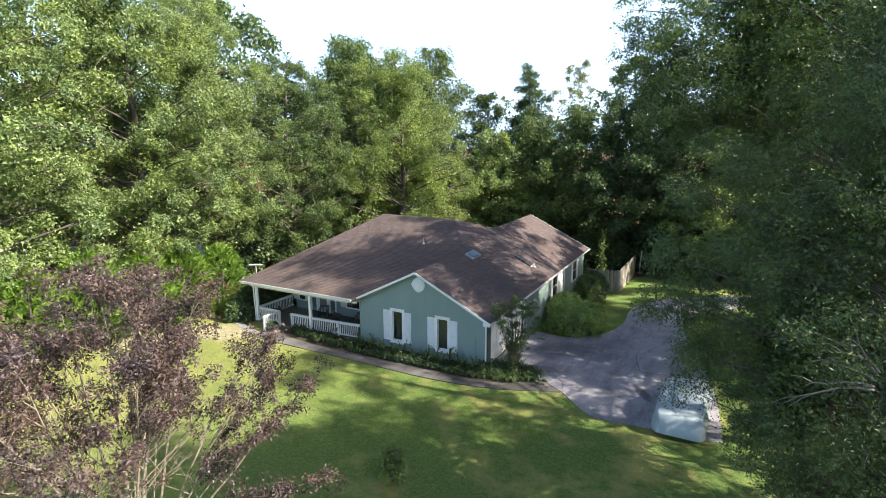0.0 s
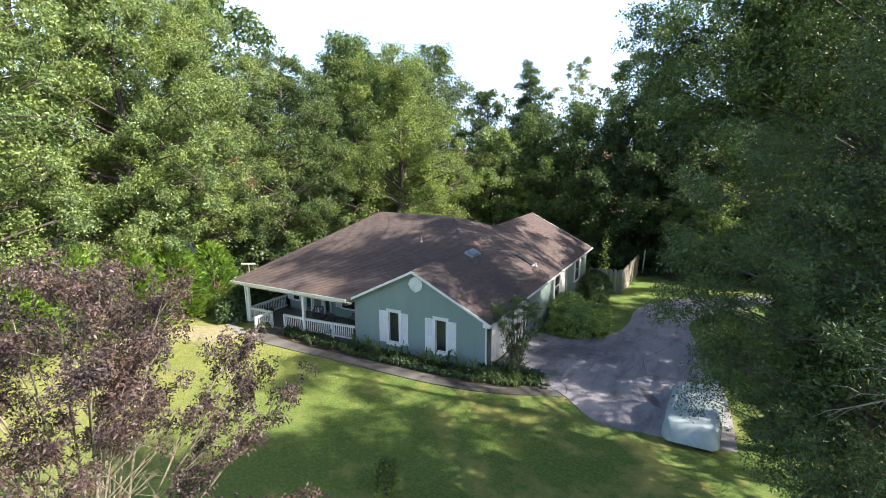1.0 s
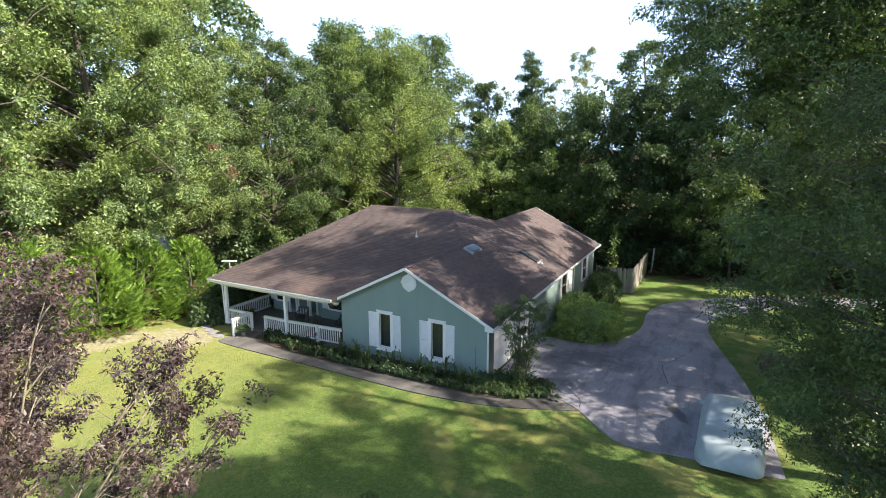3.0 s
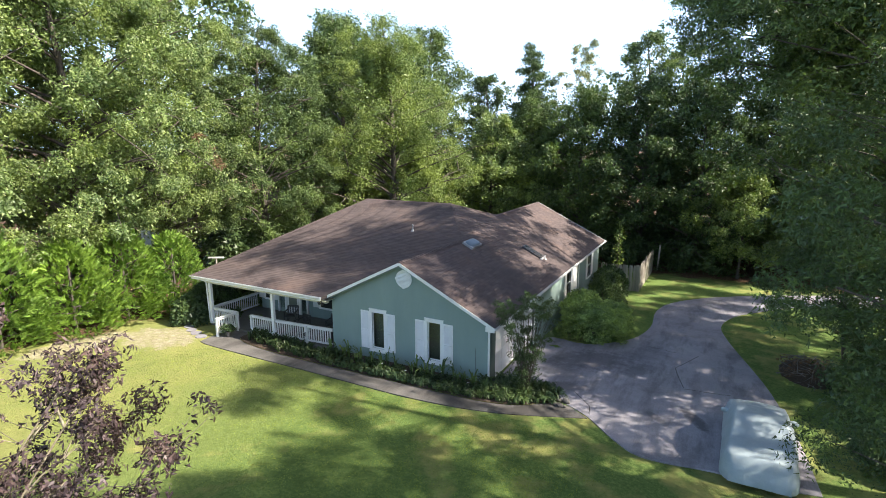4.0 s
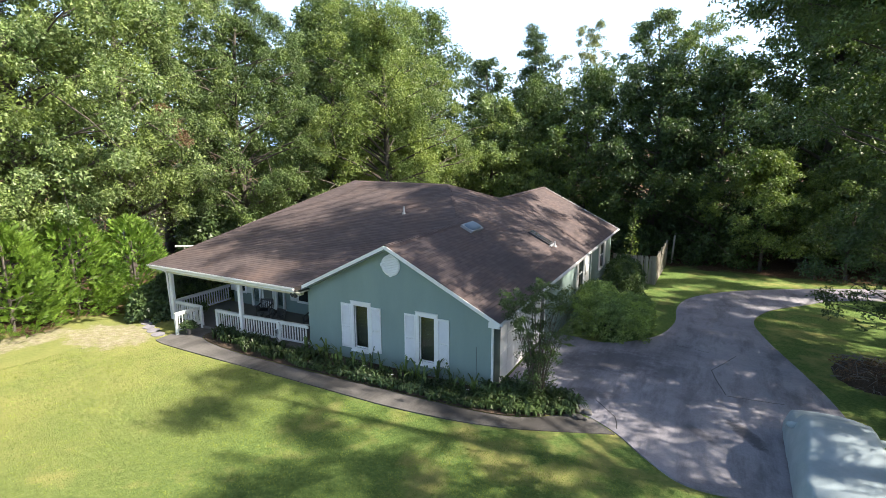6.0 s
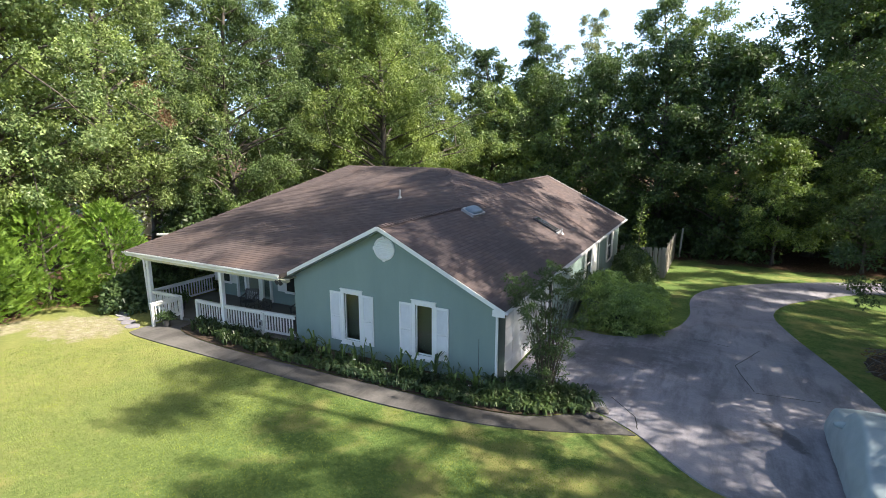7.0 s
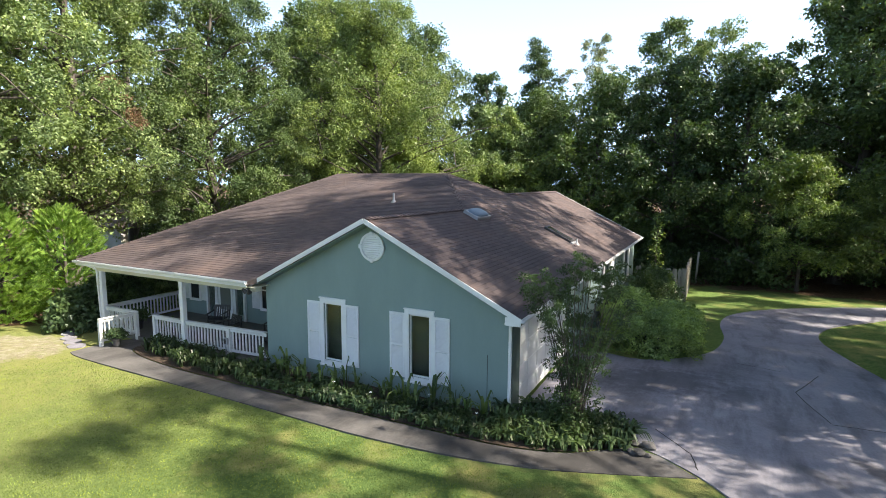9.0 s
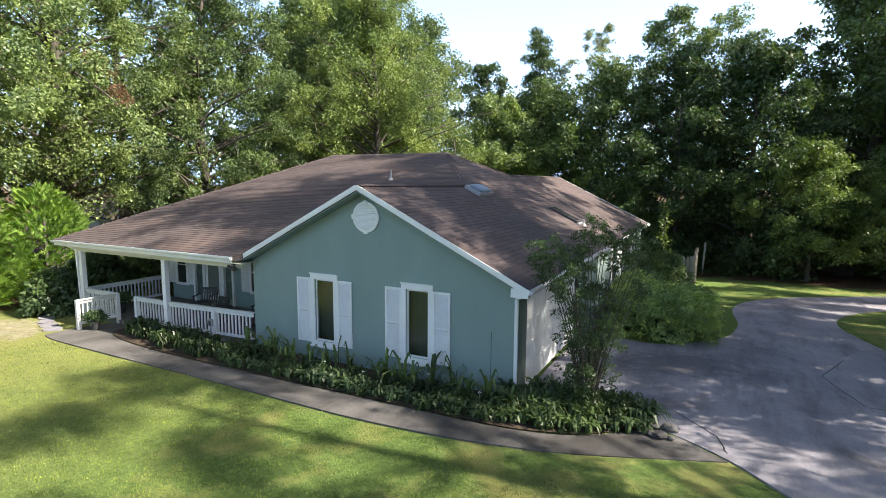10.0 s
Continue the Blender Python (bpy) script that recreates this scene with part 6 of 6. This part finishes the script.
part("box", box((-0.07, -0.04, 0.42), (0.07, 0.03, 0.64), 0.01), GREY_METAL, outlet)
part("cover_flap", box((-0.05, -0.052, 0.46), (0.05, -0.041, 0.6), 0.004), DARK_METAL, outlet)
part("conduit", box((-0.012, -0.02, -0.1), (0.012, 0.004, 0.42)), GREY_METAL, outlet)
# stones and bark litter where the bed meets the driveway
rngk = np.random.default_rng(12)
for i in range(9):
    x, y = 2.75 + 0.5 * rngk.random(), -0.62 + 0.6 * rngk.random()
    bm = bmesh.new()
    bmesh.ops.create_icosphere(bm, subdivisions=2, radius=1.0)
    r = 0.05 + 0.09 * rngk.random()
    for v in bm.verts:
        k = 1 + 0.25 * noise.noise(v.co * 1.3 + Vector((i * 3, 0, 0)))
        v.co = Vector((v.co.x * r * k * 1.2, v.co.y * r * k, v.co.z * r * k * 0.6))
    ob = part("bed_stone", bm, WALKWAY, None)
    ob.location = (x, y, gz(x, y) + 0.05 + r * 0.3)
    ob.rotation_euler = (0, 0, rngk.random() * 3)
    tagged(ob, "small rough grey stone edging the planting bed", "stone", "bed stones")

# stepping stones at the porch end
rngs = np.random.default_rng(9)
for i, (x, y) in enumerate([(-14.5, -1.9), (-15.1, -1.7), (-15.7, -1.5), (-16.3, -1.2), (-16.9, -0.9)]):
    bm = bmesh.new()
    n = 9
    add_prism(bm, [(x + math.cos(2 * math.pi * k / n) * (0.24 + 0.1 * rngs.random()), y + math.sin(2 * math.pi * k / n) * (0.2 + 0.08 * rngs.random())) for k in range(n)], 2, gz(x, y) - 0.05, gz(x, y) + 0.045)
    tagged(part("stepping_stone", bm, CONCRETE, None), "flat pale stepping stone set in bare soil", "stone", "stepping stones")


# ---- lawn blades ----
def lawn_blades():
    rng = np.random.default_rng(77)
    n = 112000
    x = rng.uniform(-15.5, 5.5, n)
    y = rng.uniform(-11.5, -2.6, n)
    edge = np.interp(x, [-13.9, -13.0, -9.8, -6.6, -4.0, -2.5, -0.8, 0.6, 1.75, 3.0, 4.05, 4.72, 5.3, 5.8], [-2.45, -2.61, -2.65, -2.68, -2.71, -2.72, -2.59, -2.35, -2.01, -1.47, -0.98, -1.63, -2.2, -2.58])
    keep = (rng.random(n) < np.clip((y + 12.5) / 4.5, 0, 1)) & (rng.random(n) < np.clip((6.0 - x) / 3.0, 0, 1)) & (y < edge + 0.05 + 0.05 * rng.normal(size=n)) & (((x + 15.6) / 2.3) ** 2 + ((y + 3.0) / 1.7) ** 2 + 0.5 * rng.normal(size=n) > 1.0)
    x, y = x[keep], y[keep]
    n = len(x)
    z = -0.1 - 0.055 * y + np.array([0.05 * noise.noise(Vector((a * 0.23, b * 0.23, 0))) for a, b in zip(x, y)]) - 0.01
    az = rng.uniform(0, 6.283, n)
    d = np.stack([np.cos(az), np.sin(az), np.zeros(n)], 1)
    s = np.stack([-np.sin(az), np.cos(az), np.zeros(n)], 1) * rng.uniform(0.008, 0.016, n)[:, None]
    h = rng.uniform(0.02, 0.046, n)[:, None]
    p = np.stack([x, y, z], 1)
    up = np.array([0, 0, 1.0])
    tip = p + up * h + d * h * rng.uniform(0.1, 1.0, n)[:, None]
    co = np.stack([p - s, p + s, tip], 1)
    ob = part_mesh("grass", quads_mesh("grass", co), LEAF["grass"], None)
    tagged(ob, "short green lawn grass", "grass", kind="stuff")


lawn_blades()


# ---- shingles ----
def shingle_rows(poly, hf, eave_axis, eave_value, up_sign, slope, key, pick, limit=300, expo=0.145, tab=0.305):
    """Lays offset shingle tabs over a roof plane. eave_axis: the plan axis that climbs the slope."""
    rng = np.random.default_rng(len(poly) + 3)
    run = expo / math.sqrt(1 + slope * slope)
    other = 1 - eave_axis
    lims = [p[eave_axis] for p in poly]
    far = max(abs(v - eave_value) for v in lims)
    rows = int(far / run)
    quads, n_parts = [], 0
    proto = None
    for r in range(rows):
        a0 = eave_value + up_sign * r * run
        a1 = eave_value + up_sign * (r + 1.0) * run
        mid = (a0 + a1) / 2
        cross = []
        for (p, q) in zip(poly, poly[1:] + poly[:1]):
            if (p[eave_axis] - mid) * (q[eave_axis] - mid) < 0:
                k = (mid - p[eave_axis]) / (q[eave_axis] - p[eave_axis])
                cross.append(p[other] + (q[other] - p[other]) * k)
        cross.sort()
        for lo, hi in zip(cross[::2], cross[1::2]):
            u = lo - (r % 2) * tab * 0.5 - 0.11 * (r % 5)
            while u < hi:
                b0, b1 = max(u, lo), min(u + tab, hi)
                full = b0 == u and b1 == u + tab
                u += tab
                if b1 - b0 < 0.03:
                    continue
                lift = 0.013 + 0.002 * rng.random()
                def at(a, b, dz):
                    c = [0, 0]
                    c[eave_axis], c[other] = a, b
                    return (c[0], c[1], hf(*c) + dz)
                q = [at(a0, b0, lift), at(a0, b1, lift), at(a1, b1, 0.005), at(a1, b0, 0.005), at(a0, b0, 0.0), at(a0, b1, 0.0)]
                if full and n_parts < limit and pick(*at(a0, b0, 0)[:2]):
                    if proto is None:
                        o = Vector(q[0])
                        proto = mesh_of("shingle", [Vector(c) - o for c in q], [(0, 1, 2, 3), (0, 4, 5, 1)])
                        proto.materials.append(SHINGLE)
                    ob = part_mesh("shingle", proto, None, SLOPES[key])
                    ob.location = q[0]
                    n_parts += 1
                else:
                    quads.append(q)
    verts = [c for q in quads for c in q]
    faces = []
    for i in range(len(quads)):
        faces += [(6 * i, 6 * i + 1, 6 * i + 2, 6 * i + 3), (6 * i, 6 * i + 4, 6 * i + 5, 6 * i + 1)]
    ob = part_mesh("shingle_field", mesh_of("shingle_field", verts, faces), SHINGLE, SLOPES[key])
    ob["kind"] = "stuff"


shingle_rows(PLANES["right"][0], PLANES["right"][1], 0, 0.34, -1, 0.497, "right", lambda x, y: y < 3.4)
shingle_rows(PLANES["gable"][0], PLANES["gable"][1], 0, -8.0, 1, 0.497, "gable", lambda x, y: False)
shingle_rows(PLANES["front"][0], PLANES["front"][1], 1, -0.65, 1, 0.3232, "front", lambda x, y: -11.5 < x < -8.0)
shingle_rows(PLANES["left"][0], PLANES["left"][1], 0, -16.5, 1, 0.7936, "left", lambda x, y: False)
shingle_rows(PLANES["back"][0], PLANES["back"][1], 1, 19.34, -1, 0.3232, "back", lambda x, y: False)
shingle_rows(PLANES["wing"][0], PLANES["wing"][1], 0, -9.45, 1, 0.497, "wing", lambda x, y: False)
